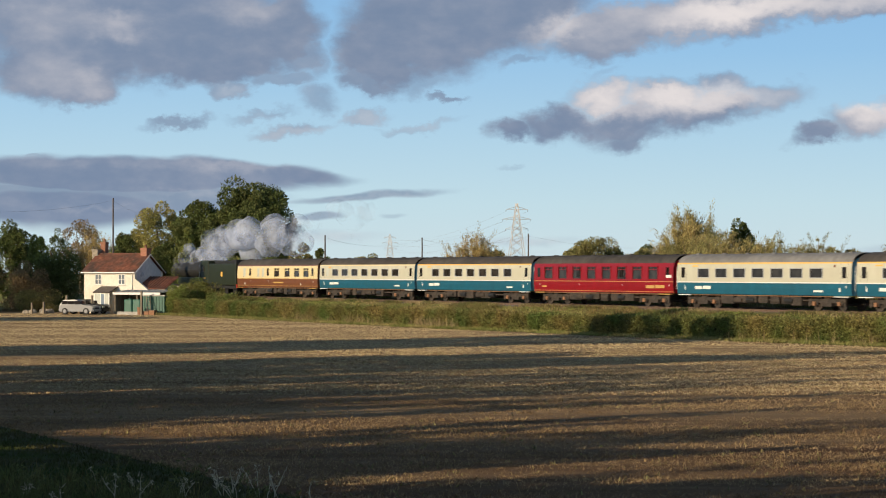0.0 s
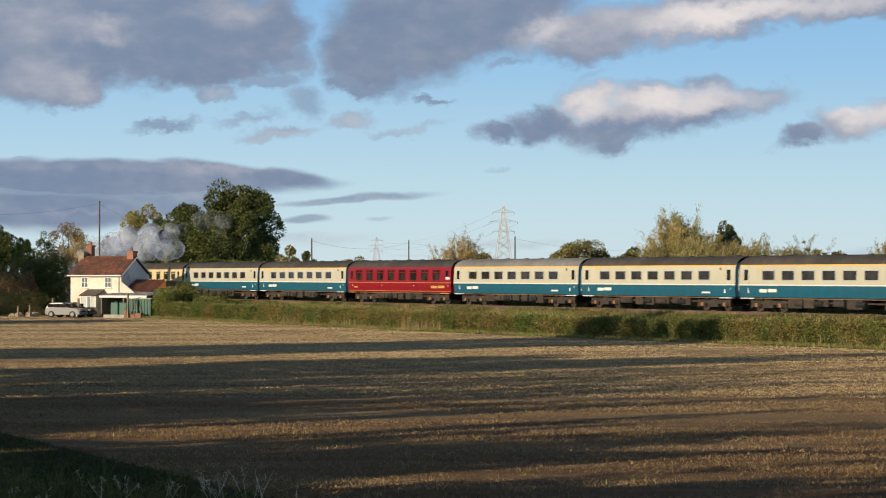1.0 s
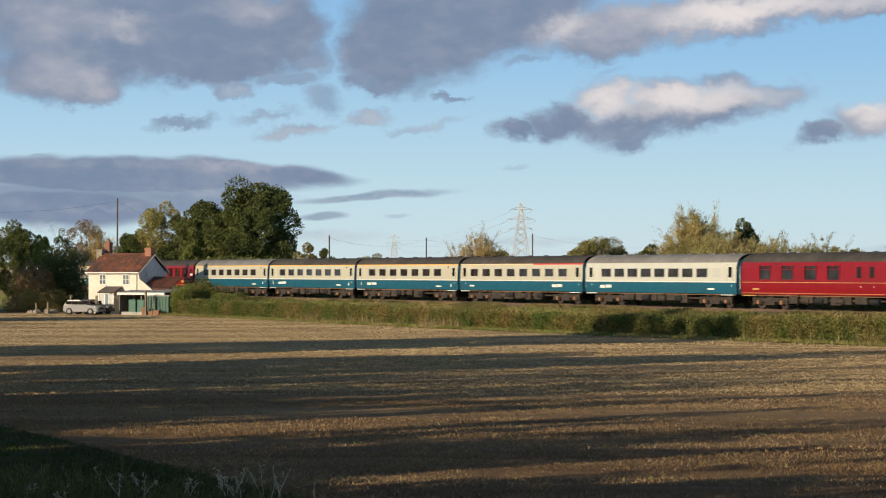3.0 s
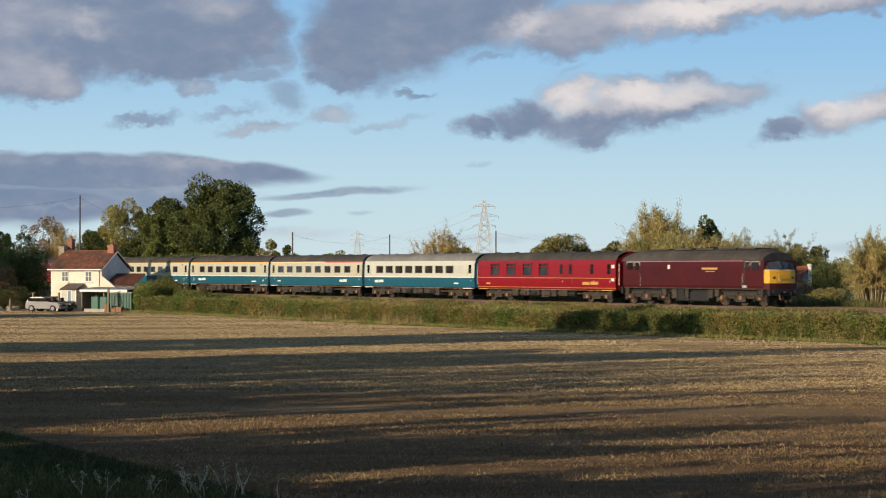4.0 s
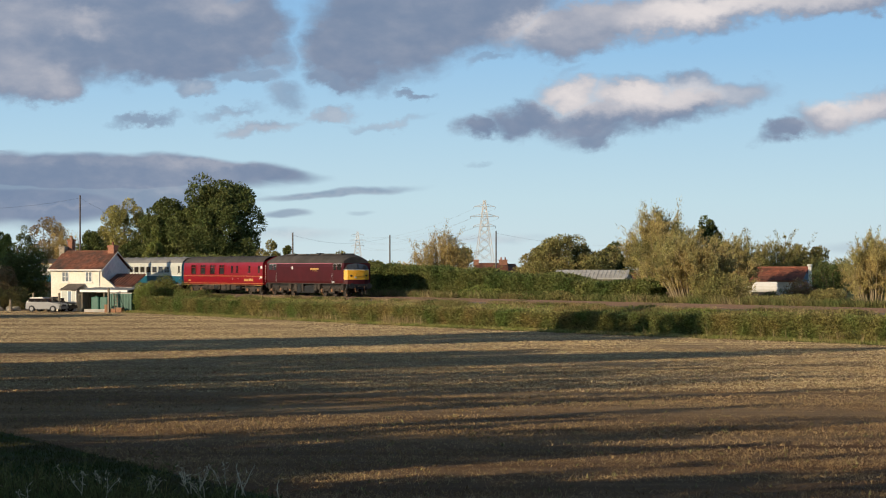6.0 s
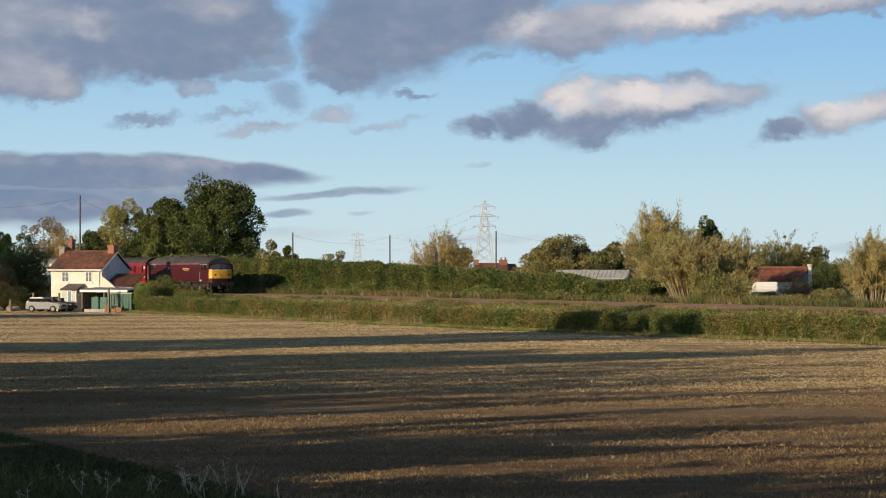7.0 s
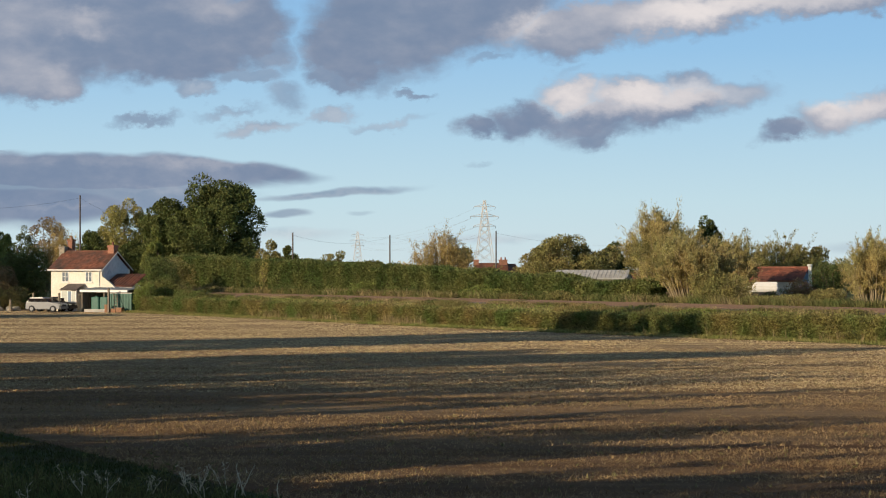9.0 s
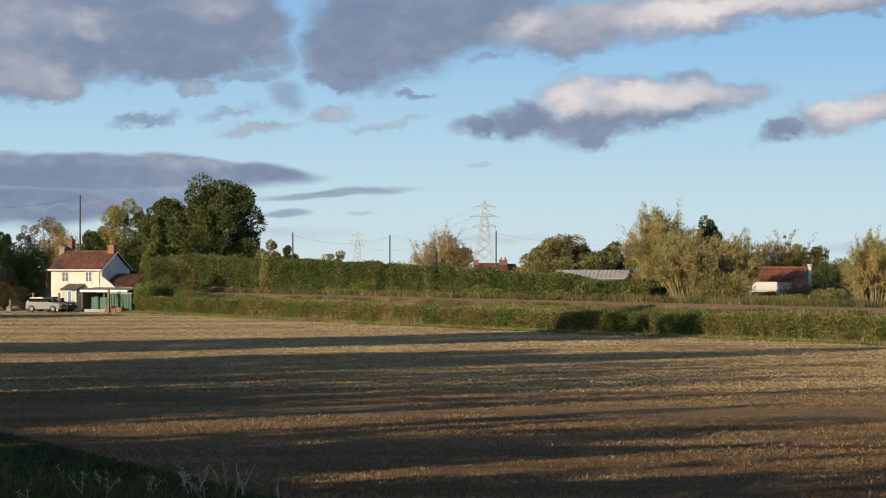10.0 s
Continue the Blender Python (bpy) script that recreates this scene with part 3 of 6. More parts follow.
def willow(name, x, y, ground, top, width, material, seed, label, stems=60, leaves=7000, size=0.36, bark="palebark", depth=None, twig=0.9, spread=0.9):
    """A many-stemmed crown of upright rods, twiggy at its edge."""
    rng = np.random.default_rng(seed)
    h = top - ground
    t = empty(name, pose(x, y, ground), label, "tree")
    ends, pts, outs = [], [], []
    trunk = bmesh.new()
    tube(trunk, (0, 0, -0.3), (0, 0, h * 0.16), 0.30, 0.24, 9)
    part("trunk", trunk, bark, t)
    rods = bmesh.new()
    for i in range(stems):
        a, q = rng.uniform(0, 2 * math.pi), rng.uniform(0, 1) ** 0.6
        foot = Vector((math.cos(a) * q * width * 0.16, math.sin(a) * q * (depth or width) * 0.16, h * rng.uniform(0.0, 0.14)))
        reach = h * (1 - 0.42 * q * q * spread) * rng.uniform(0.72, 1.0)
        tip = Vector((math.cos(a) * q * width * 0.5, math.sin(a) * q * (depth or width) * 0.5, reach))
        mid = foot.lerp(tip, 0.5) + Vector((0, 0, 0.10 * h))
        if i < 16:
            bm = bmesh.new()
            tube(bm, foot, mid, 0.10, 0.06, 6)
            tube(bm, mid, tip, 0.06, 0.015, 5)
            part("limb", bm, bark, t)
        else:
            tube(rods, foot, mid, 0.06, 0.04, 4)
            tube(rods, mid, tip, 0.04, 0.012, 4)
        # side shoots, each a feather of narrow leaves
        k = max(8, int(leaves * 2.9) // (stems * 9))
        for j in range(9):
            w = 0.30 + 0.70 * (j + rng.uniform(0, 1)) / 9
            root = foot.lerp(mid, 2 * w) if w < 0.5 else mid.lerp(tip, 2 * w - 1)
            shoot = (tip - foot).normalized() * rng.uniform(0.4, 1.0) + Vector(rng.normal(0, 0.55, 3))
            shoot *= rng.uniform(0.05, 0.12) * h
            q = rng.uniform(0, 1.1, k)[:, None]
            pts.append(np.array(root)[None] + q * np.array(shoot)[None] + rng.normal(size=(k, 3)) * 0.013 * h * (0.7 + 0.6 * q))
            outs.append(np.repeat(np.array(shoot.normalized())[None], k, 0))
    tagged(part("twig", rods, bark, t), kind="stuff")
    pts, outs = np.concatenate(pts), np.concatenate(outs)
    v, f = cards(rng, pts, np.full(len(pts), size * 0.56), long=2.6, up=twig, out=outs, lean=0.9, wide=0.30)
    bulk("crown", v, f, material, t)
    return t


def bush(name, x, y, ground, top, width, material, seed, label, leaves=2600, size=0.3, depth=None, clumps=22, category="bush", up=0.3):
    rng = np.random.default_rng(seed)
    h = top - ground
    t = empty(name, pose(x, y, ground), label, category)
    bm = bmesh.new()
    for i in range(7):
        a = rng.uniform(0, 6.28)
        tube(bm, (0.1 * math.cos(a), 0.1 * math.sin(a), -0.2), (width * 0.3 * math.cos(a), width * 0.3 * math.sin(a), h * 0.7), 0.05, 0.015, 5)
    part("stems", bm, "bark", t)
    c = rng.uniform(-1, 1, (clumps, 3)) * (width * 0.36, (depth or width) * 0.36, 0.34 * h)
    c[:, 2] += 0.48 * h - 0.25 * h * (np.hypot(c[:, 0] / width, c[:, 1] / (depth or width)) * 2) ** 2
    rad = rng.uniform(0.14, 0.26, (clumps, 1)) * np.array([[width, depth or width, h]])
    pts, out = clump_points(rng, c, rad, int(leaves * 2.7) // clumps)
    pts[:, 2] = np.clip(pts[:, 2], 0.02, None)
    v, f = cards(rng, pts, np.full(len(pts), size * 0.66), up=up, out=out, lean=0.9)
    bulk("foliage", v, f, material, t)
    return t


# ---- ground, field and railway ----
TRACK_YAW = -61.333
TD = Vector((0.4796, -0.8775, 0))            # along the line, towards the camera
TN = Vector((0.8775, 0.4796, 0))             # across it, away from the field
T0 = Vector((23.413, 143.259, 0)) + TN * 1.35  # a point on the near track's centre line
RAIL = 1.86


def on_line(s, q, z=0.0):
    return T0 + TD * s + TN * q + Vector((0, 0, z))


def interp(v, table):
    xs, ys = zip(*table)
    return float(np.interp(v, xs, ys))


def sheet(name, rows, material, parent=None, label=""):
    """A surface through equal rows of points."""
    rows = np.array(rows, np.float32)
    n, k = rows.shape[:2]
    i = (np.arange(n - 1)[:, None] * k + np.arange(k - 1)[None]).ravel()
    return bulk(name, rows.reshape(-1, 3), np.stack([i, i + 1, i + k + 1, i + k], 1), material, parent, label, smooth=True)


edge_u = np.concatenate([np.linspace(-2500, -300, 12), np.linspace(-250, 250, 41), np.linspace(300, 2500, 12)])
edge_v = np.concatenate([np.linspace(-600, -60, 8), np.linspace(-40, 420, 47), np.linspace(500, 4700, 22)])
ground = sheet("ground", [[(u, v, -0.04 + (0 if -80 < v < 320 and abs(u) < 150 else -0.3)) for u in edge_u] for v in edge_v], "far")
tagged(ground, "flat green and brown pasture reaching the horizon", "ground", kind="structure")


def field_top(x, y):
    return 0.035 * noise.noise((x * 0.11, y * 0.11, 0)) + 0.03 * noise.noise((x * 0.5, y * 0.5, 3))


HEDGE_Q = [(-160, -8.9), (-35, -8.9), (-13, -7.9), (8, -5.5), (40, -4.2), (120, -4.2)]


def hedge_foot(s):
    return on_line(s, interp(s, HEDGE_Q))


# the stubble reaches from the grass strip beside the camera to the foot of the hedge
rows = []
for i in range(90):
    y = 20 + 2.55 * i
    far = [p for p in (hedge_foot(s) for s in range(-112, 110, 1)) if p.y <= y]
    right = far[0].x if far else 400
    left, right = -70, min(right, 75)
    rows.append([(left + (right - left) * k / 70, y, field_top(left + (right - left) * k / 70, y)) for k in range(71)])
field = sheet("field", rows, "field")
tagged(field, "harvested stubble field with straw rows and bare brown soil", "field", kind="structure")


def strip_edge(y):
    """The near left boundary of the stubble."""
    return -12.6 + (61.5 - y) * 0.5


# the strip's shade is painted into its turf colour
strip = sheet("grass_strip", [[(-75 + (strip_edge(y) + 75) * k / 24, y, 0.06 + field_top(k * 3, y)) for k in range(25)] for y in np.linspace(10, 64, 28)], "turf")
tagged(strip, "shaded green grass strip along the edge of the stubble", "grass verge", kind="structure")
verge = sheet("verge", [[on_line(s, interp(s, HEDGE_Q) + q, 0.05 + 0.05 * noise.noise((s * 0.5, q, 0))) for q in (-1.6, -0.8, 0.2, 1.5)] for s in np.linspace(-118, 60, 180)], "grass")
tagged(verge, "bright grass margin at the foot of the hedge", "grass verge", kind="structure")

# embankment with two tracks
PROFILE = [(-8.6, 0.02), (-7.4, 0.25), (-5.5, 0.75), (-4.0, 1.25), (-3.0, 1.42), (-2.3, 1.62), (5.8, 1.62), (6.6, 1.40), (8.5, 1.35), (11.0, 1.2), (16.0, 0.3), (20.0, -0.02)]
bank = sheet("embankment", [[on_line(s, max(q, interp(s, HEDGE_Q) + 0.4) if q < -3 else q, z + (0.06 * noise.noise((s * 0.3, q, 1)) if q < -2.5 or q > 6 else 0)) for q, z in PROFILE] for s in np.linspace(-420, 120, 271)], "grass")
tagged(bank, "low grassy railway embankment beyond the hedge", "embankment", kind="structure")
bed = sheet("ballast_bed", [[on_line(s, q, z) for q, z in ((-2.5, 1.45), (-1.9, 1.69), (1.4, 1.70), (2.0, 1.70), (4.9, 1.70), (5.6, 1.55))] for s in np.linspace(-420, 120, 136)], "ballast")
tagged(bed, "brown stained ballast bed under the tracks", "ballast", kind="structure")


def rail(q):
    bm = bmesh.new()
    for x0 in range(-420, 120, 20):
        box(bm, x0, x0 + 19.99, -0.035, 0.035, RAIL - 0.05, RAIL)
        box(bm, x0, x0 + 19.99, -0.012, 0.012, RAIL - 0.13, RAIL - 0.05)
        box(bm, x0, x0 + 19.99, -0.07, 0.07, RAIL - 0.16, RAIL - 0.13)
    ob = part("rail", bm, "rail")
    ob.matrix_basis = Matrix.Translation(T0 + TN * q) @ pose(0, 0, 0, 0, 0, TRACK_YAW)
    return tagged(ob, "rusty brown steel rail on the ballast", "rail", "running rails", "structure")


for q in (-0.72, 0.72, 2.68, 4.12):
    rail(q)


bm = box(bmesh.new(), -0.13, 0.13, -1.25, 1.25, 0, 0.06)
sleeper_mesh = bpy.data.meshes.new("sleeper")
bm.to_mesh(sleeper_mesh)
bm.free()
sleeper_mesh.materials.append(M["sleeper"])
for i in range(250):
    ob = new("sleeper", sleeper_mesh)
    ob.parent = bed
    ob.matrix_basis = Matrix.Translation(on_line(-115 + 0.7 * i, 0, 1.652)) @ pose(0, 0, 0, 0, 0, TRACK_YAW + random.uniform(-0.5, 0.5))

# ---- hedges ----
def hedge(name, line, tops, half, ground_z, material, seed, label, density, size, s0, s1, uneven=0.22, dry=0.0):
    """A clipped hedge along the railway: a core sheet coloured as inner shade, sprays over its sides and top."""
    rng = np.random.default_rng(seed)
    t = empty(name, pose(0, 0, 0), label, "hedge")

    def crest(s):
        return uneven * (0.6 * noise.noise((s * 0.16, seed, 0)) + 0.5 * noise.noise((s * 0.7, seed, 4)))

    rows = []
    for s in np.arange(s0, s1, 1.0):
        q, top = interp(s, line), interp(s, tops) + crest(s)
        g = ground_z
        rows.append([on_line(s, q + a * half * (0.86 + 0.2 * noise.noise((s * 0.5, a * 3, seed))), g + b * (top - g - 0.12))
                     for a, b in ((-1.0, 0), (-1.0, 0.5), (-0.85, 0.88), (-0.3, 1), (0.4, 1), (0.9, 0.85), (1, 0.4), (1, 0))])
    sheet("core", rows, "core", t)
    n = int((s1 - s0) * density * 1.6)
    s = rng.uniform(s0, s1, n)
    u = rng.uniform(0, 1, n)
    q0 = np.interp(s, *zip(*line))
    top = np.interp(s, *zip(*tops)) + np.array([crest(a) for a in s]) + rng.normal(0, 0.05, n) + 0.10 * np.abs(rng.normal(size=n)) * (rng.uniform(size=n) < 0.2)
    side = u < 0.62
    a = np.where(side, -1.0, (u - 0.62) / 0.38 * 1.9 - 0.95)
    b = np.where(side, rng.uniform(0, 1, n), 1.0)
    b = b - 0.12 * np.clip(np.abs(a) - 0.6, 0, 1) * (~side)
    qq = q0 + half * a * (0.95 + 0.12 * np.sin(s * 1.7 + b * 5) + rng.normal(0, 0.06, n))
    z = ground_z + b * (top - ground_z)
    pts = np.array(T0)[None] + s[:, None] * np.array(TD)[None] + qq[:, None] * np.array(TN)[None]
    pts[:, 2] = z
    out = np.where(side, -1.0, 0.0)[:, None] * np.array(TN)[None] + np.where(side, 0.2, 1.0)[:, None] * np.array([[0, 0, 1.0]])
    v, f = cards(rng, pts, np.full(n, size), out=out, lean=0.8, up=0.2)
    bulk("foliage", v, f, material, t)
    return t


hedge("field_hedge", [(s, q + 1.0) for s, q in HEDGE_Q], [(-110, 1.42), (-60, 1.38), (-30, 1.26), (-12, 1.28), (8, 1.45), (60, 1.5)], 0.85, 0.03, "l_hedge", 11,
      "clipped green and russet hedge between the field and the railway", 1120, 0.105, -103, 62, 0.30)
hedge("railway_hedge", [(-150, 9.2), (-60, 9.0), (0, 9.0)], [(-135, 5.75), (-126, 5.65), (-100, 5.05), (-70, 4.45), (-51, 3.70), (-33, 3.1)], 1.2, 1.2, "l_backhedge", 12,
      "tall dark green hedge along the far side of the tracks", 1300, 0.145, -135, -32, 0.75)
bush("thicket", *on_line(-128, 8.4).xy, 1.3, 6.2, 8.0, "l_olive", 14, "brown-green thorn thicket beside the railway", 10000, 0.19, clumps=40)

# ---- trees round the place ----
tree("ash_tree", -29.30, 292.00, 0, 16.9, 11.4, "l_dark", 21, "large dense dark green tree behind the railway hedge", -0.05, 36000, 0.31, 90, shape=-0.1, up=0.1)
tree("ash_tree", -34.00, 294.00, 0, 15.0, 8.6, "l_dark", 65, "dense dark green tree grown into the largest one", -0.05, 22000, 0.31, 48, shape=0.2, up=0.1)
tree("ash_tree", -37.40, 300.00, 0, 14.0, 8.2, "l_dark", 22, "dark green tree beside the largest tree", -0.05, 18000, 0.30, 44, shape=0.3)
tree("maple_tree", -43.56, 305.00, 0, 14.05, 7.66, "l_yellow", 23, "yellow-green autumn tree behind the cottage", 0.1, 12480, 0.26, 46, gaps=0.03, shape=0.1)
tree("young_tree", -36.24, 282.00, 0, 10.06, 3.11, "l_green", 24, "small light green tree in front of darker ones", 0.15, 6240, 0.24, 26)
tree("bare_tree", -52.71, 300.00, 0, 12.08, 5.72, "l_brown", 25, "half-bare tree with thin brown foliage", 0.25, 2700, 0.20, 30, gaps=0.2, shape=0.5)
tree("bare_tree", -57.42, 310.00, 0, 10.62, 3.58, "l_dark", 26, "half-bare dark tree behind the garden", 0.25, 2100, 0.20, 26, gaps=0.2)
willow("orange_willow", -47.37, 280.00, 0, 9.74, 5.62, "l_gold", 27, "orange autumn willow behind the cottage", 40, 10640, 0.17)
tree("dark_tree", -46.36, 296.00, 0, 9.68, 5.20, "l_dark", 28, "dark low tree behind the cottage roof", 0.0, 9120, 0.26, 36)
# olive scrub given the dark leaf colour to paint the cottage's shade
tree("dark_tree", -39.41, 286.00, 0, 8.42, 6.46, "l_dark", 29, "scrubby tree behind the cottage, its leaves darkened for shade", 0.0, 10080, 0.26, 36)
tree("green_tree", -51.16, 262.00, 0, 9.53, 3.29, "l_green", 30, "light green tree beside the garden", 0.05, 6240, 0.21, 30)
tree("dark_tree", -56.74, 275.00, 0, 10.75, 6.21, "l_dark", 31, "dark tree at the edge of the garden", 0.05, 10080, 0.25, 40)
# the deep green leaf paints the shade lying on this olive-brown bush
bush("thorn_bush", -46.87, 251.00, 0, 7.42, 6.05, "l_dark", 32, "tall olive-brown bush, darkened for shade, beside the parked car", 13000, 0.20, clumps=44)
bush("thorn_bush", -49.47, 247.00, 0, 5.89, 5.58, "l_brown", 33, "russet bush at the field edge", 8400, 0.19, clumps=34)
bush("low_bush", -47.14, 242.00, 0, 2.64, 4.86, "l_olive", 34, "low bush at the field edge", 5200, 0.15)
tree("small_tree", -19.99, 262.00, 0, 7.95, 4.08, "l_olive", 35, "small olive-green tree behind the hedge", 0.1, 6720, 0.22, 30)
tree("small_tree", -18.16, 266.00, 0, 7.34, 2.80, "l_dark", 36, "small dark tree behind the hedge", 0.1, 4320, 0.22, 24)
tree("grey_tree", -19.82, 420.00, 0, 8.20, 6.54, "l_olive", 37, "distant grey-green half-bare tree", 0.2, 3600, 0.26, 24, gaps=0.15)
willow("golden_willow", -0.20, 300.00, 0, 9.75, 8.20, "l_gold", 38, "golden willow behind the hedge", 60, 14559, 0.17)
tree("dark_tree", 2.41, 310.00, 0, 7.98, 4.36, "l_dark", 39, "dark tree behind the golden willow", 0.1, 5760, 0.24, 26)
bush("yellow_bush", -18.80, 240.00, 1.2, 5.97, 2.05, "l_yellow", 62, "yellowing young bush against the railway hedge", 1500, 0.2)
bush("golden_bush", -3.52, 226.00, 1.0, 6.05, 2.84, "l_gold", 40, "small golden bush above the hedge", 3200, 0.18)
tree("broad_tree", 13.31, 240.00, 0, 7.89, 9.94, "l_olive", 41, "broad rounded olive tree behind a sheet-roofed barn", -0.15, 24000, 0.22, 80, shape=0.1)
tree("broad_tree", 10.60, 243.00, 0, 7.2, 6.0, "l_olive", 71, "rounded olive tree beside the barn", -0.1, 9000, 0.22, 44, shape=0.1)
tree("broad_tree", 16.60, 243.00, 0, 7.3, 6.4, "l_olive", 72, "olive tree grown into the broad one", -0.1, 9000, 0.22, 44, shape=0.1)
tree("dark_tree", 18.51, 245.00, 0, 7.35, 4.92, "l_dark", 42, "dark shaded tree beside the broad one", 0.0, 10080, 0.24, 36)
willow("tall_willow", 19.28, 200.00, 0.4, 9.82, 6.53, "l_willow", 43, "tall golden-brown willow beside the railway", 110, 30799, 0.17)
willow("tall_willow", 19.48, 176.00, 1.0, 7.40, 7.51, "l_willow", 44, "spreading pale willow close to the tracks", 120, 30799, 0.14)
tree("dark_tree", 24.39, 205.00, 0, 9.44, 3.19, "l_dark", 45, "dark green tree among willows", 0.2, 5760, 0.20, 30, gaps=0.1)
willow("willow", 25.00, 194.00, 0.4, 7.20, 4.60, "l_willow", 46, "olive willow beside the railway", 70, 16800, 0.15)
willow("willow", 32.89, 218.00, 0.2, 7.57, 7.93, "l_olive", 47, "olive willow behind the red-roofed cottage", 70, 16800, 0.16)
willow("willow", 28.60, 214.00, 0.2, 7.70, 6.40, "l_olive", 63, "olive willow behind the red-roofed cottage", 60, 12000, 0.16)
tree("round_tree", 36.30, 222.00, 0, 7.30, 6.29, "l_olive", 48, "rounded olive tree behind the red-roofed cottage", 0.0, 10080, 0.21, 40)
willow("willow", 32.60, 170.00, 0.6, 7.05, 4.69, "l_willow", 49, "pale willow beside the railway", 90, 21000, 0.14)
willow("willow", 35.45, 165.00, 0.6, 7.55, 4.97, "l_willow", 50, "pale willow beside the railway", 70, 14000, 0.14)
bush("willow_scrub", 20.98, 172.00, 1.0, 4.31, 5.61, "l_olive", 51, "low willow scrub beside the tracks", 10000, 0.16, clumps=34)
bush("willow_scrub", 17.02, 178.00, 1.0, 3.77, 3.57, "l_green", 52, "green scrub at the end of the railway hedge", 6000, 0.16)
bush("bramble", 27.87, 168.00, 1.0, 2.97, 3.80, "l_olive", 53, "brambles beside the tracks", 6400, 0.15)
bush("dark_bush", 32.33, 184.00, 0.2, 5.69, 4.85, "l_dark", 54, "dark shaded bush between willows", 5200, 0.18)
bush("bramble", 24.83, 166.00, 1.2, 2.44, 6.25, "l_olive", 55, "brambles beside the tracks", 7200, 0.14)
# added bush whose dark leaf colour stands in for shade beside the gable
bush("dark_bush", -31.30, 247.00, 0, 6.4, 5.4, "l_dark", 64, "bush added behind the lean-to, shade put into its leaf colour", 6000, 0.2, clumps=34)
bush("laurel_bush", -27.87, 228.50, 0, 3.71, 4.82, "l_hedge", 56, "green bush at the corner of the garden", 7200, 0.16, depth=4.0)
bush("laurel_bush", -29.86, 227.00, 0, 3.20, 2.96, "l_green", 57, "light green bush against the green shed", 5200, 0.15, depth=3.0)
bush("bramble", -24.18, 223.00, 0, 2.38, 5.37, "l_hedge", 58, "brambles running into the hedge", 7600, 0.15)

# the hedgerow trees along the lane behind the camera, whose shadows lie across the field
# across the sun's way, crown width, height
SHADE = [(190, 13, 7.8, 2500), (118, 8, 20.4, 1900), (113, 7, 19.8, 1700), (108, 7, 19.6, 1700), (93, 7, 13.6, 1875), (85, 8, 19.4, 2100), (78, 8, 8.6, 2000),
         (69, 8.5, 8.0, 1625), (62, 7.5, 6.8, 1625), (54, 6, 4.9, 1250), (47, 6.5, 7.6, 1500), (42, 4, 9.6, 900), (38.3, 5.5, 6.6, 1200), (34, 5, 10.4, 1100), (28, 8, 8.2, 1500), (20, 9, 9.3, 1625), (10, 11, 11.8, 1625)]
SHADE += [(78, 8, 19.0, 380), (71, 7, 18.4, 380), (65, 7, 16.0, 380), (59, 5, 13.0, 200), (46, 6, 12.6, 330), (31, 8, 13.9, 475), (24, 8, 14.5, 475)]
# unseen slender trees, added between them only to cast thin shadow streaks
SHADE += [(81.5, 1.6, 17.5, 260), (75.5, 2.0, 14.5, 300), (72.8, 1.4, 18.5, 240), (67.2, 1.8, 16.5, 280), (63.6, 1.5, 13.8, 240), (60.4, 1.6, 12.0, 240), (57.0, 1.3, 15.0, 220)]
SHADE += [(51.6, 1.5, 14.5, 220), (49.6, 1.2, 11.0, 220), (44.4, 1.6, 13.0, 260), (40.4, 1.2, 12.2, 200), (36.9, 1.3, 11.5, 200), (31.2, 1.6, 13.0, 240), (88.5, 1.6, 17.0, 260)]
for i, (w, wide, top, leafage) in enumerate(SHADE):
    a = 0.478 * w - 15.2
    tree("hedgerow_tree", 0.8 * a - 0.6 * w, 0.6 * a + 0.8 * w, 0, top, wide, "l_dark", 70 + i, "dark hedgerow tree along the edge of the field" if wide > 2.5 else "slender dark tree out of view, added for its thin shadow", -0.1, leafage, 0.8 if leafage > 600 else 0.6, 46, shape=0.15, group="hedgerow trees")

# two unseen trees, added left of the view to shade the garden bushes
tree("shading_tree", -67.60, 233.00, 0, 16.0, 15.0, "l_dark", 99, "broad dark tree out of view, added to shade the garden bushes", 0.0, 6000, 0.6, 50)
tree("shading_tree", -76.00, 244.00, 0, 18.0, 15.0, "l_dark", 98, "tall dark tree out of view, added to deepen that shade", 0.0, 6000, 0.6, 50)


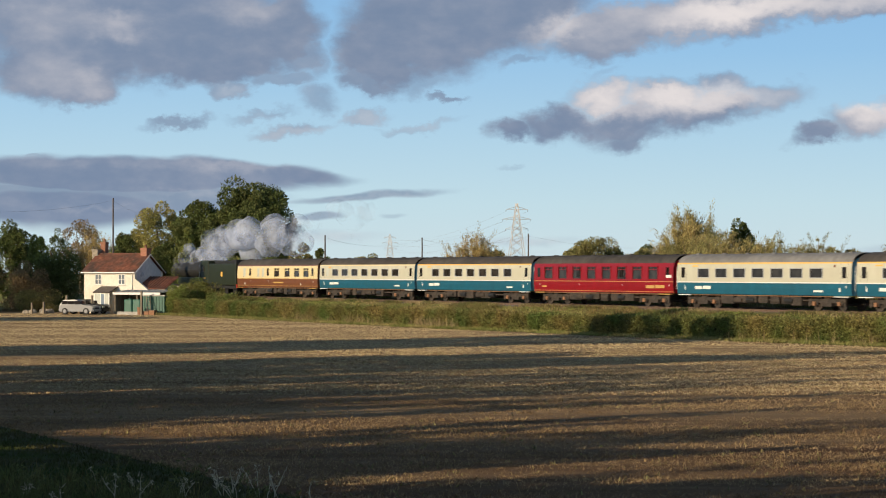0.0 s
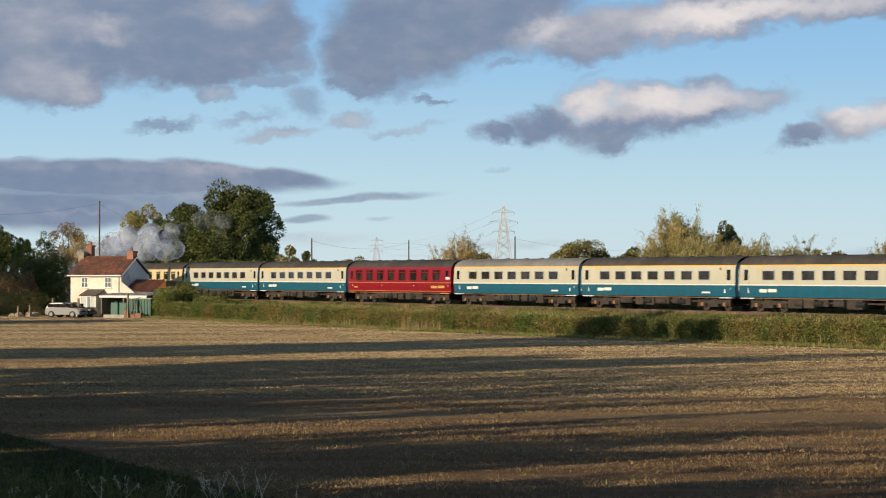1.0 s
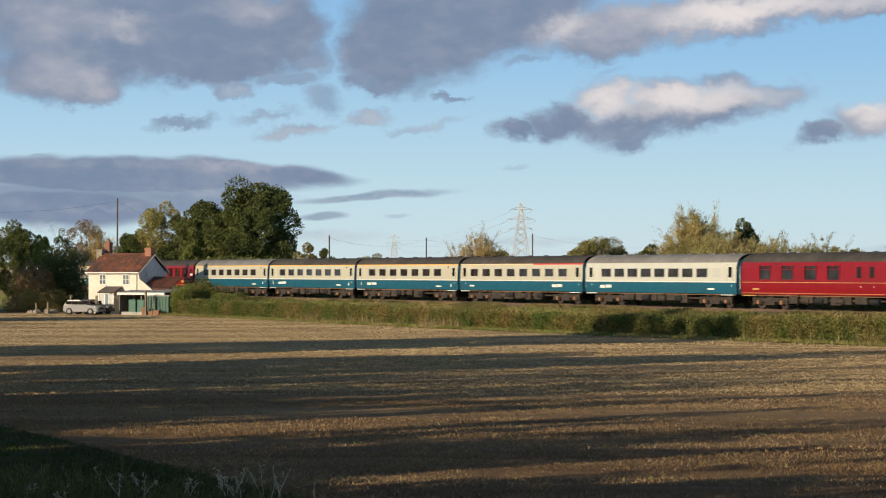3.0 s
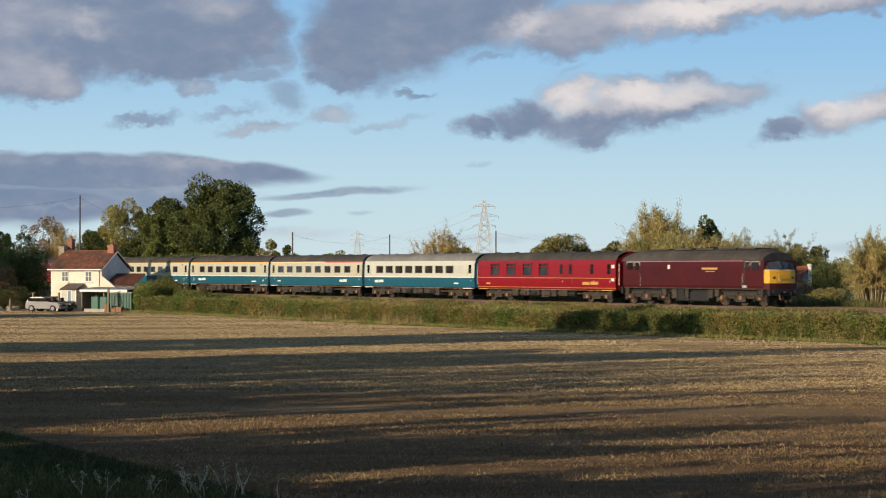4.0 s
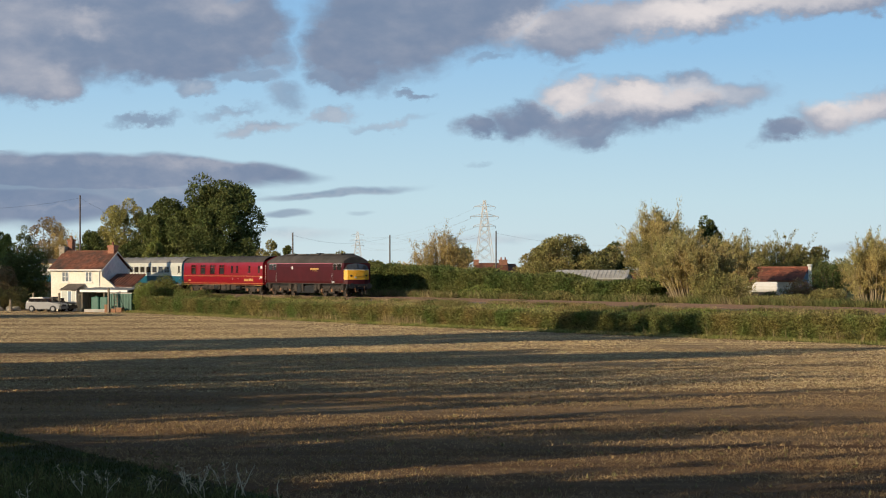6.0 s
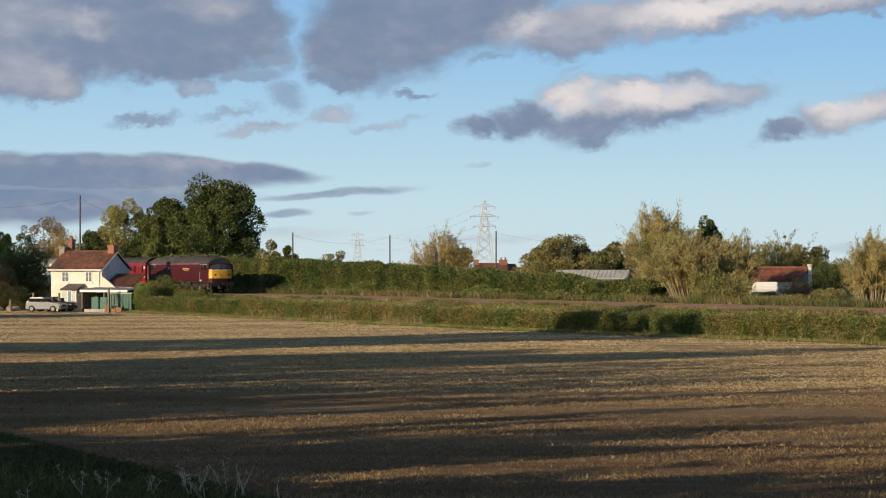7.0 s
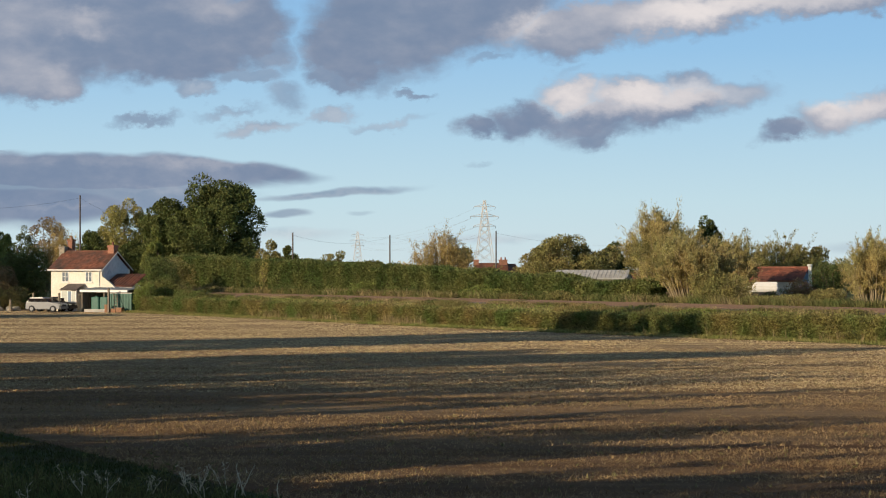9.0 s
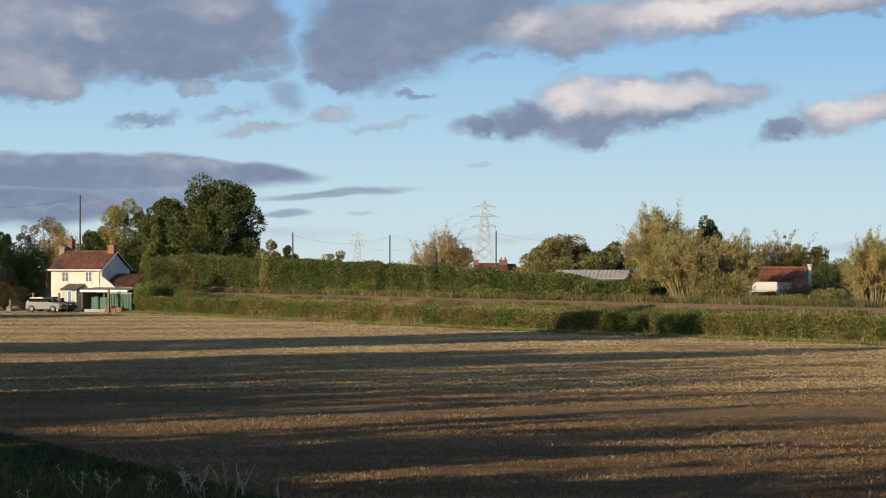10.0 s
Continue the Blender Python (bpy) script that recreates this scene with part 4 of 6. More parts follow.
# ---- the cottage ----
def house_parts(t, length, deep, eaves, ridge, wall, roof, side=None):
    """Walls and a two-sided roof over x 0..length, y 0..deep."""
    bm = bmesh.new()
    box(bm, 0, length, 0, 0.3, 0, eaves)
    box(bm, 0, length, deep - 0.3, deep, 0, eaves)
    part("wall", bm, wall, t)
    for x0, x1, m in ((0, 0.3, wall), (length - 0.3, length, side or wall)):
        bm = bmesh.new()
        prism(bm, [(0.3, 0), (deep - 0.3, 0), (deep - 0.3, eaves), (deep / 2, ridge - 0.12), (0.3, eaves)], x0 + 0.002, x1 - 0.002)
        part("gable_wall", bm, m, t)
    roof_ob = None
    for sgn, name in ((0, "roof"), (1, "roof")):
        e = -0.28 if sgn == 0 else deep + 0.28
        slope = (ridge - eaves) / (deep / 2)
        ez = eaves - 0.28 * slope
        bm = bmesh.new()
        prism(bm, [(e, ez), (deep / 2, ridge), (deep / 2, ridge + 0.14), (e, ez + 0.14)], -0.2, length + 0.2)
        roof_ob = part(name, bm, roof, t)
        # courses of tiles
        k = int(math.hypot(ridge - ez, deep / 2 + 0.28) / 0.30)
        if sgn == 0:
            me = None
            n = int((length + 0.36) / 0.30)
            for j in range(k):
                for i in range(n):
                    if me is None:
                        tb = bmesh.new()
                        box(tb, 0, 0.285, 0, 0.31, 0, 0.035)
                        me = bpy.data.meshes.new("tile")
                        tb.to_mesh(me)
                        tb.free()
                        me.materials.append(M[roof])
                    ob = new("tile", me)
                    ob.parent = roof_ob
                    a = math.atan(slope)
                    ob.matrix_basis = pose(-0.18 + i * 0.30, e + j * 0.30 * math.cos(a), ez + 0.145 + j * 0.30 * math.sin(a) + random.uniform(0, 0.012), math.degrees(a) - 2.0, 0, random.uniform(-0.6, 0.6))
    bm = bmesh.new()
    box(bm, -0.2, length + 0.2, deep / 2 - 0.13, deep / 2 + 0.13, ridge + 0.08, ridge + 0.26, 0.05)
    part("ridge_tiles", bm, roof, roof_ob)


def window(t, x, z, w, h, y=0.0, frame_mat="white", axis="x", bars=2, pane="glass"):
    """A casement proud of the wall: frame, panes and sill."""
    m = pose(x, y, z) if axis == "x" else pose(y, x, z, 0, 0, 90)
    d = 0.07
    bm = bmesh.new()
    loops = [[bm.verts.new((sx * (w / 2 - k), y_at, h / 2 + sz * (h / 2 - k))) for sx, sz in ((-1, -1), (1, -1), (1, 1), (-1, 1))]
             for k, y_at in ((0, -0.03), (d, -0.03), (d, 0.03), (0, 0.03))]
    for a, b in zip(loops, loops[1:] + loops[:1]):
        for i in range(4):
            bm.faces.new((a[i], a[(i + 1) % 4], b[(i + 1) % 4], b[i]))
    bmesh.ops.recalc_face_normals(bm, faces=bm.faces[:])
    f = part("window", bm, frame_mat, t, "white casement window with small panes")
    for i in range(1, bars):
        part("mullion", boxed(-w / 2 + w * i / bars - 0.035, -w / 2 + w * i / bars + 0.035, -0.03, 0.03, d, h - d), frame_mat, f)
    part("glazing_bar", boxed(-w / 2 + d, w / 2 - d, -0.025, 0.025, h * 0.5 - 0.02, h * 0.5 + 0.02), frame_mat, f)
    f.matrix_basis = m
    bm = bmesh.new()
    box(bm, -w / 2 + d, w / 2 - d, -0.012, 0.012, d, h - d)
    part("pane", bm, pane, f)
    bm = bmesh.new()
    box(bm, -w / 2 - 0.08, w / 2 + 0.08, -0.12, 0.02, -0.08, -0.005)
    part("sill", bm, "white", f)
    return f


def chimney(t, x, y, z0, z1, w, d, material, pots=2):
    bm = bmesh.new()
    box(bm, x - w / 2, x + w / 2, y - d / 2, y + d / 2, z0, z1 - 0.2, 0.015)
    box(bm, x - w / 2 - 0.06, x + w / 2 + 0.06, y - d / 2 - 0.06, y + d / 2 + 0.06, z1 - 0.2, z1, 0.02)
    c = part("chimney", bm, material, t)
    for i in range(pots):
        bm = bmesh.new()
        px = x + (i - (pots - 1) / 2) * w * 0.5
        tube(bm, (px, y, z1), (px, y, z1 + 0.35), 0.12, 0.10, 10)
        part("chimney_pot", bm, "brick", c)


COT = pose(-41.08, 236.00, 0.0, 0, 0, -26)
cottage = empty("cottage", COT, "cream-rendered two-storey cottage with a mottled clay-tile roof", "house")
house_parts(cottage, 6.4, 5.1, 4.40, 6.08, "render", "tile", "gable")
window(cottage, 1.80, 3.02, 0.85, 1.08, -0.01, pane="housepane")
window(cottage, 4.75, 3.02, 0.85, 1.08, -0.01, pane="housepane")
chimney(cottage, 6.0, 2.55, 5.4, 6.85, 0.75, 0.8, "brick", 1)
chimney(cottage, -0.25, 2.7, 0.0, 6.75, 0.7, 1.0, "stone", 0)
chimney(cottage, 0.30, 3.2, 5.3, 7.5, 0.6, 0.6, "brick", 1)
bm = bmesh.new()
box(bm, -0.2, 6.6, -0.42, -0.30, 4.20, 4.33, 0.02)
part("gutter", bm, "white", cottage, "white painted gutter")
bm = bmesh.new()
tube(bm, (6.1, -0.08, 0.1), (6.1, -0.08, 4.1), 0.05, 0.05)
part("downpipe", bm, "white", cottage)
bm = bmesh.new()
tube(bm, (6.3, 1.2, 4.1), (6.42, 1.15, 4.15), 0.28, 0.30, 14)
part("satellite_dish", bm, "greypaint", cottage, "small grey satellite dish on the gable")
# white barge boards and the lean-to against the gable
bm = bmesh.new()
for e, r in ((-0.28, 2.55), (5.38, 2.55)):
    tube(bm, (6.62, e, 4.24), (6.62, r, 6.16), 0.06, 0.06, 4)
part("barge_board", bm, "white", cottage)
lean = bmesh.new()
for y0, y1 in ((-0.12, 0.16), (4.5, 4.8)):
    vs = [[lean.verts.new((x, y, z)) for x, z in ((6.42, 0), (8.1, 0), (8.1, 2.5), (6.42, 3.68))] for y in (y0, y1)]
    for i in range(4):
        lean.faces.new((vs[0][i], vs[0][(i + 1) % 4], vs[1][(i + 1) % 4], vs[1][i]))
    lean.faces.new(vs[0][::-1])
    lean.faces.new(vs[1])
bmesh.ops.recalc_face_normals(lean, faces=lean.faces[:])
box(lean, 9.7, 9.95, 0.3, 4.5, 0, 2.55)
box(lean, 8.1, 9.7, 0.3, 0.5, 0, 2.5)
part("lean_to", lean, "render", cottage)
lr = boxed(0, 3.6, 0, 2.8, 0, 0.1)
lean_roof = part("lean_to_roof", lr, "tile", cottage)
lean_roof.matrix_basis = pose(6.45, 0.17, 2.55, 25.5, 0, 0)
for i in range(10):
    bm = bmesh.new()
    tube(bm, (0.15 + i * 0.36, 0, 0.11), (0.15 + i * 0.36, 2.8, 0.11), 0.08, 0.08, 6)
    part("roll_tile", bm, "tile", lean_roof)
# porch with glazed door
porch = bmesh.new()
prism(porch, [(-1.5, 2.15), (0.0, 2.75), (0.0, 2.85), (-1.6, 2.25)], 2.2, 4.3)
part("porch_roof", porch, "pole", cottage, "dark felt porch roof")
pw = bmesh.new()
for x in (2.3, 3.05, 3.55, 4.1):
    box(pw, x, x + 0.1, -1.45, -1.35, 0, 2.2)
box(pw, 2.3, 4.2, -1.45, -1.38, 0, 0.7)
part("porch_frame", pw, "white", cottage)
bm = bmesh.new()
box(bm, 2.42, 4.1, -1.42, -1.40, 0.7, 2.1)
part("porch_glass", bm, "frost", cottage)
bm = bmesh.new()
box(bm, 3.15, 3.55, -1.44, -1.37, 0.05, 2.05)
part("door", bm, "bluepaint", cottage)


def at_cottage(x, y, z=0.0, turn=0.0):
    return COT @ pose(x, y, z, 0, 0, turn)


# open-fronted shed with a pale sheet roof
shed = empty("open_shed", at_cottage(6.5, -3.6), "open-fronted lean-to shed with a pale sheet roof", "shed")
bm = bmesh.new()
prism(bm, [(-0.2, 2.18), (2.4, 2.40), (2.4, 2.48), (-0.2, 2.26)], -0.2, 5.6)
sr = part("roof", bm, "sheet", shed)
for i in range(14):
    bm = bmesh.new()
    tube(bm, (-0.1 + i * 0.42, -0.2, 2.26), (-0.1 + i * 0.42, 2.4, 2.48), 0.035, 0.035, 5)
    part("rib", bm, "sheet", sr)
bm = bmesh.new()
box(bm, -0.2, 5.6, -0.23, -0.17, 2.02, 2.22)
part("fascia", bm, "white", shed)
for x in (0.0, 2.7, 5.4):
    bm = bmesh.new()
    box(bm, x - 0.06, x + 0.06, -0.1, 0.02, 0, 2.1)
    part("post", bm, "wood", shed)
bm = bmesh.new()
box(bm, 0, 5.4, 2.3, 2.36, 0, 2.3)
part("back_wall", bm, "wood", shed)
bm = bmesh.new()
box(bm, 0.0, 0.06, 0.05, 2.3, 0, 2.2)
part("side_wall", bm, "wood", shed)
container = empty("green_shed", at_cottage(9.9, -3.9), "dark green corrugated metal shed", "shed")
bm = bmesh.new()
box(bm, 0, 2.8, 0, 2.0, 0.05, 1.9)
part("body", bm, "green_metal", container)
for i in range(15):
    bm = bmesh.new()
    box(bm, 0.08 + i * 0.185, 0.17 + i * 0.185, -0.045, 0.0, 0.1, 1.85)
    part("rib", bm, "green_metal", container)
bm = bmesh.new()
box(bm, -0.1, 2.9, -0.12, 2.1, 1.9, 1.97)
part("roof", bm, "sheet", container)
for i, x in enumerate((1.5, 2.55)):
    tank = empty("oil_tank", at_cottage(6.6 + x, -3.35), "green plastic garden tank inside the open shed", "tank", "tanks in the shed")
    part("body", boxed(-0.48, 0.48, -0.4, 0.4, 0.0, 1.55, 0.12), "green_metal", tank)
    bm = bmesh.new()
    tube(bm, (0, 0, 1.5), (0, 0, 1.64), 0.16, 0.16, 12)
    part("lid", bm, "green_metal", tank)
pallet = empty("pallet_stack", at_cottage(7.6, -4.6), "pale timber boards stacked before the shed", "timber")
for i in range(3):
    part("board", boxed(0, 2.6, -0.3, 0.3, i * 0.11, 0.09 + i * 0.11, 0.01), "sheet", pallet)
drum = empty("rusty_drum", at_cottage(10.3, -4.7), "rusty brown drum before the shed", "drum")
bm = bmesh.new()
tube(bm, (0, 0, 0), (0, 0, 0.75), 0.3, 0.3, 14)
part("barrel", bm, "rust", drum)
bm = bmesh.new()
tube(bm, (0, 0, 0.75), (0, 0, 0.79), 0.32, 0.32, 14)
part("rim", bm, "rust", drum)
for i, x in enumerate((11.0, 11.75)):
    crate = empty("crate", at_cottage(x, -4.6), "orange-brown crate on the ground", "crate", "crates")
    part("side", boxed(-0.35, 0.35, -0.25, 0.25, 0, 0.35 + 0.1 * i, 0.02), "rust", crate)
    part("lid", boxed(-0.38, 0.38, -0.28, 0.28, 0.36 + 0.1 * i, 0.40 + 0.1 * i), "wood", crate)
rubble_rng = random.Random(4)
for i in range(14):
    rk = empty("rubble_stone", at_cottage(-3.4 + rubble_rng.uniform(-1.6, 1.6), -3.6 + rubble_rng.uniform(-0.7, 0.7)), "pale rough stone in a heap beside the car", "stone", "rubble heap")
    bm = bmesh.new()
    bmesh.ops.create_icosphere(bm, subdivisions=2, radius=rubble_rng.uniform(0.18, 0.42))
    for q in bm.verts:
        q.co *= 1 + 0.35 * noise.noise(q.co * 3 + Vector((i, 0, 0)))
        q.co.z = max(q.co.z, -0.12) + 0.12
    part("boulder", bm, "stone", rk)
# gate posts, wire fence
for x, h in ((1.4, 1.9), (3.2, 1.3), (4.6, 1.9), (10.65, 2.4), (-1.5, 1.2), (-3.0, 1.1)):
    fp = empty("fence_post", at_cottage(x, -5.0), "weathered wooden fence post at the field edge", "post", "fence posts")
    part("shaft", boxed(-0.09, 0.09, -0.08, 0.08, -0.2, h, 0.015), "wood", fp)
    part("cap", boxed(-0.10, 0.10, -0.09, 0.09, h, h + 0.04), "wood", fp)
ladder = empty("ladder", at_cottage(11.4, -4.25), "wooden ladder leaning against the green shed", "ladder")
for y in (-0.2, 0.2):
    bm = bmesh.new()
    tube(bm, (y, -0.5, 0), (y - 0.5, 0.1, 1.9), 0.035, 0.035, 6)
    part("rail", bm, "wood", ladder)
for i in range(6):
    k = (i + 0.7) / 6.5
    bm = bmesh.new()
    tube(bm, (-0.2 - 0.5 * k, -0.5 + 0.6 * k, 1.9 * k), (0.2 - 0.5 * k, -0.5 + 0.6 * k, 1.9 * k), 0.025, 0.025, 6)
    part("rung", bm, "wood", ladder)


# ---- parked cars ----
def car(m, paint, label, estate=True, length=4.3):
    c = empty("parked_car", m, label, "car", "cars beside the cottage")
    bm = bmesh.new()
    back = 0.05 if estate else 0.6
    low = [(0.0, 0.45), (0.05, 0.95), (length * 0.62, 1.02), (length * 0.97, 0.85), (length, 0.5), (length * 0.98, 0.28), (0.03, 0.28)]
    vs = [[bm.verts.new((x, y, z)) for x, z in low] for y in (-0.86, 0.86)]
    n = len(low)
    for i in range(n):
        bm.faces.new((vs[0][i], vs[0][(i + 1) % n], vs[1][(i + 1) % n], vs[1][i]))
    bm.faces.new(vs[0][::-1])
    bm.faces.new(vs[1])
    bmesh.ops.recalc_face_normals(bm, faces=bm.faces[:])
    bmesh.ops.bevel(bm, geom=bm.edges[:], offset=0.05, segments=2, affect="EDGES")
    part("body", bm, paint, c)
    bm = bmesh.new()
    cab = [(back, 0.95), (back + 0.40, 1.46), (length * 0.46, 1.51), (length * 0.66, 1.0)]
    a = [bm.verts.new((x, -0.80 + (z - 0.95) * 0.22, z)) for x, z in cab]
    b = [bm.verts.new((x, 0.80 - (z - 0.95) * 0.22, z)) for x, z in cab]
    for i in range(4):
        bm.faces.new((a[i], a[(i + 1) % 4], b[(i + 1) % 4], b[i]))
    bm.faces.new(a[::-1])
    bm.faces.new(b)
    bmesh.ops.recalc_face_normals(bm, faces=bm.faces[:])
    bmesh.ops.bevel(bm, geom=bm.edges[:], offset=0.04, segments=2, affect="EDGES")
    part("cabin", bm, paint, c)
    for y, s in ((-0.775, -1), (0.775, 1)):
        for x0, x1 in ((back + 0.28, 0.95), (1.02, 1.75), (1.82, 2.45)):
            part("side_window", boxed(x0, x1, y - 0.05, y + 0.05, 1.03, 1.37, 0.01), "glass", c)
    ws = boxed(-0.02, 0.02, -0.68, 0.68, 0, 0.52, 0.01)
    w = part("windscreen", ws, "glass", c)
    w.matrix_basis = pose(length * 0.655, 0, 1.04, 0, -52, 0)
    for x in (0.75, length - 0.8):
        for y in (-0.80, 0.80):
            bm = bmesh.new()
            tube(bm, (x, y - 0.11, 0.33), (x, y + 0.11, 0.33), 0.33, 0.33, 18)
            wheel = part("wheel", bm, "black", c)
            bm = bmesh.new()
            tube(bm, (x, y - 0.13, 0.33), (x, y + 0.13, 0.33), 0.20, 0.20, 14)
            part("hub", bm, "silver", wheel)
    for y in (-0.6, 0.6):
        part("headlight", boxed(length - 0.08, length + 0.01, y - 0.2, y + 0.2, 0.66, 0.80, 0.02), "frost", c)
        part("tail_light", boxed(-0.01, 0.06, y - 0.12, y + 0.12, 0.7, 0.92, 0.02), "red", c)
    part("bumper", boxed(length - 0.05, length + 0.06, -0.8, 0.8, 0.32, 0.52, 0.03), paint, c)
    part("grille", boxed(length - 0.03, length + 0.02, -0.35, 0.35, 0.56, 0.70), "black", c)
    return c


car(pose(-42.15, 229.50, 0.02, 0, 0, -20), "silver", "silver estate car parked beside the cottage", True, 4.0)
car(pose(-41.60, 231.90, 0.02, 0, 0, -20), "locoblack", "dark car parked behind the silver one", True, 4.0)

# ---- further houses ----
red_house = empty("red_roofed_cottage", pose(26.81, 200.00, 0.0, 0, 0, -22), "low cottage with a red tile roof and blue-grey gable", "house")
house_parts(red_house, 5.0, 4.6, 3.35, 4.35, "render", "redtile", "bluepaint")
window(red_house, 1.6, 1.2, 0.9, 1.0, -0.01)
chimney(red_house, 5.35, 2.3, 0.0, 4.8, 0.3, 0.3, "white", 0)
caravan = empty("caravan", pose(25.55, 188.00, 0.75, 0, 0, -8), "low white caravan half hidden in the scrub", "caravan")
bm = bmesh.new()
prism(bm, [(-1.0, 1.72), (1.0, 1.72), (1.05, 2.1), (0.8, 2.55), (-0.8, 2.55), (-1.05, 2.1)], 0, 2.4)
for q in bm.verts:
    if q.co.x < 0.1:
        q.co.x += (2.55 - q.co.z) * -0.6 + 0.5
bmesh.ops.bevel(bm, geom=bm.edges[:], offset=0.1, segments=2, affect="EDGES")
part("body", bm, "white", caravan)
part("chassis", boxed(0.2, 2.2, -0.85, 0.85, 0.45, 1.73), "locoblack", caravan)
for x in (0.8, 1.7):
    bm = bmesh.new()
    tube(bm, (x, -0.95, -0.1), (x, -0.75, -0.1), 0.65, 0.65, 14)
    part("wheel", bm, "black", caravan)
bush("flowering_shrub", 29.93, 186.00, 0.6, 3.42, 1.68, "pink", 61, "pink flowering shrub beside the cottage", 900, 0.2, category="shrub")
bush("garden_scrub", 29.30, 184.50, 0.4, 3.75, 3.4, "l_brown", 66, "russet scrub before the red-roofed cottage", 4200, 0.14, clumps=24)
bush("garden_scrub", 26.80, 183.00, 0.4, 2.95, 3.6, "l_dark", 67, "dark scrub before the caravan", 4200, 0.14, clumps=24)
bush("grey_bush", 30.60, 178.00, 0.6, 3.0, 3.0, "l_willow", 68, "grey-green feathery bush beside the tracks", 4200, 0.13, clumps=24, up=0.8)
outhouse = empty("outhouse", pose(17.90, 232.00, 0.3, 0, 0, -12), "small outhouse with a red tile roof beside the barn", "outhouse")
house_parts(outhouse, 2.4, 3.0, 2.4, 3.45, "stone", "redtile")
barn = empty("sheet_roofed_barn", pose(11.01, 226.00, 0.4, 0, 0, -12), "low barn with a pale corrugated sheet roof", "barn")
bm = bmesh.new()
prism(bm, [(0, 0), (4.4, 0), (4.4, 3.0), (2.2, 3.75), (0, 3.0)], 0.1, 7.4)
part("wall", bm, "stone", barn)
for a, b in (((-0.25, 2.95), (2.2, 3.80)), ((2.2, 3.80), (4.65, 2.95))):
    bm = bmesh.new()
    prism(bm, [a, b, (b[0], b[1] + 0.08), (a[0], a[1] + 0.08)], 0, 7.5)
    br = part("roof", bm, "sheet", barn)
    for i in range(18):
        bm = bmesh.new()
        tube(bm, (0.2 + i * 0.42, a[0], a[1] + 0.08), (0.2 + i * 0.42, b[0], b[1] + 0.08), 0.05, 0.05, 5)
        part("corrugation", bm, "sheet", br)
far_house = empty("brick_house", pose(4.80, 330.00, 0, 0, 0, 0), "brick house with two chimneys behind the trees", "house")
house_parts(far_house, 4.6, 6.0, 3.2, 5.0, "brick", "tile")
chimney(far_house, 0.1, 3.0, 3.5, 5.75, 0.75, 0.7, "brick", 0)
chimney(far_house, 4.1, 3.0, 3.5, 5.75, 1.2, 0.7, "brick", 2)
gable_house = empty("gabled_house", pose(10.33, 340.00, 0, 0, 0, 60), "pale gabled house far behind the hedge", "house")
house_parts(gable_house, 4.0, 3.2, 3.6, 4.9, "render", "tile")


# ---- poles, pylons and wires ----
def pole(x, y, ground, top, label, arm=True):
    p = empty("telegraph_pole", pose(x, y, ground), label, "pole", "telegraph poles")
    bm = bmesh.new()
    tube(bm, (0, 0, -0.5), (0, 0, top - ground), 0.12, 0.085, 9)
    part("shaft", bm, "pole", p)
    if arm:
        part("crossarm", boxed(-0.5, 0.5, -0.05, 0.05, top - ground - 0.55, top - ground - 0.43), "pole", p)
        for i in (-0.42, 0.42):
            bm = bmesh.new()
            tube(bm, (i, 0, top - ground - 0.43), (i, 0, top - ground - 0.25), 0.04, 0.05, 6)
            part("insulator", bm, "white", p)
    return Vector((x, y, top - 0.3))


def wire(points, sag, r=0.009, name="overhead_wire", label="thin dark overhead wire between poles"):
    """One wire hung from point to point."""
    bm = bmesh.new()
    for a, b in zip(points, points[1:]):
        prev = a
        for i in range(1, 13):
            k = i / 12
            q = a.lerp(b, k) - Vector((0, 0, sag * 4 * k * (1 - k)))
            tube(bm, prev, q, r, r, 4)
            prev = q
    return tagged(part(name, bm, "cable"), label, "wire")


p_l = pole(-41.12, 255.00, 0, 12.72, "tall wooden pole behind the cottage", False)
p_a = pole(-17.49, 262.00, 0.5, 8.61, "dark wooden pole behind the hedge", False)
p_b = pole(-7.08, 300.00, 0, 8.92, "wooden pole behind the hedge", False)
p_c = pole(7.08, 300.00, 0, 9.45, "wooden pole near the chimneys", False)
wire([Vector((-53.31, 225.00, 10.50)), p_l, Vector((-40.96, 300.00, 11.48))], 0.6)
wire([p_a, p_b, p_c, Vector((31.14, 330.00, 8.21))], 0.9)


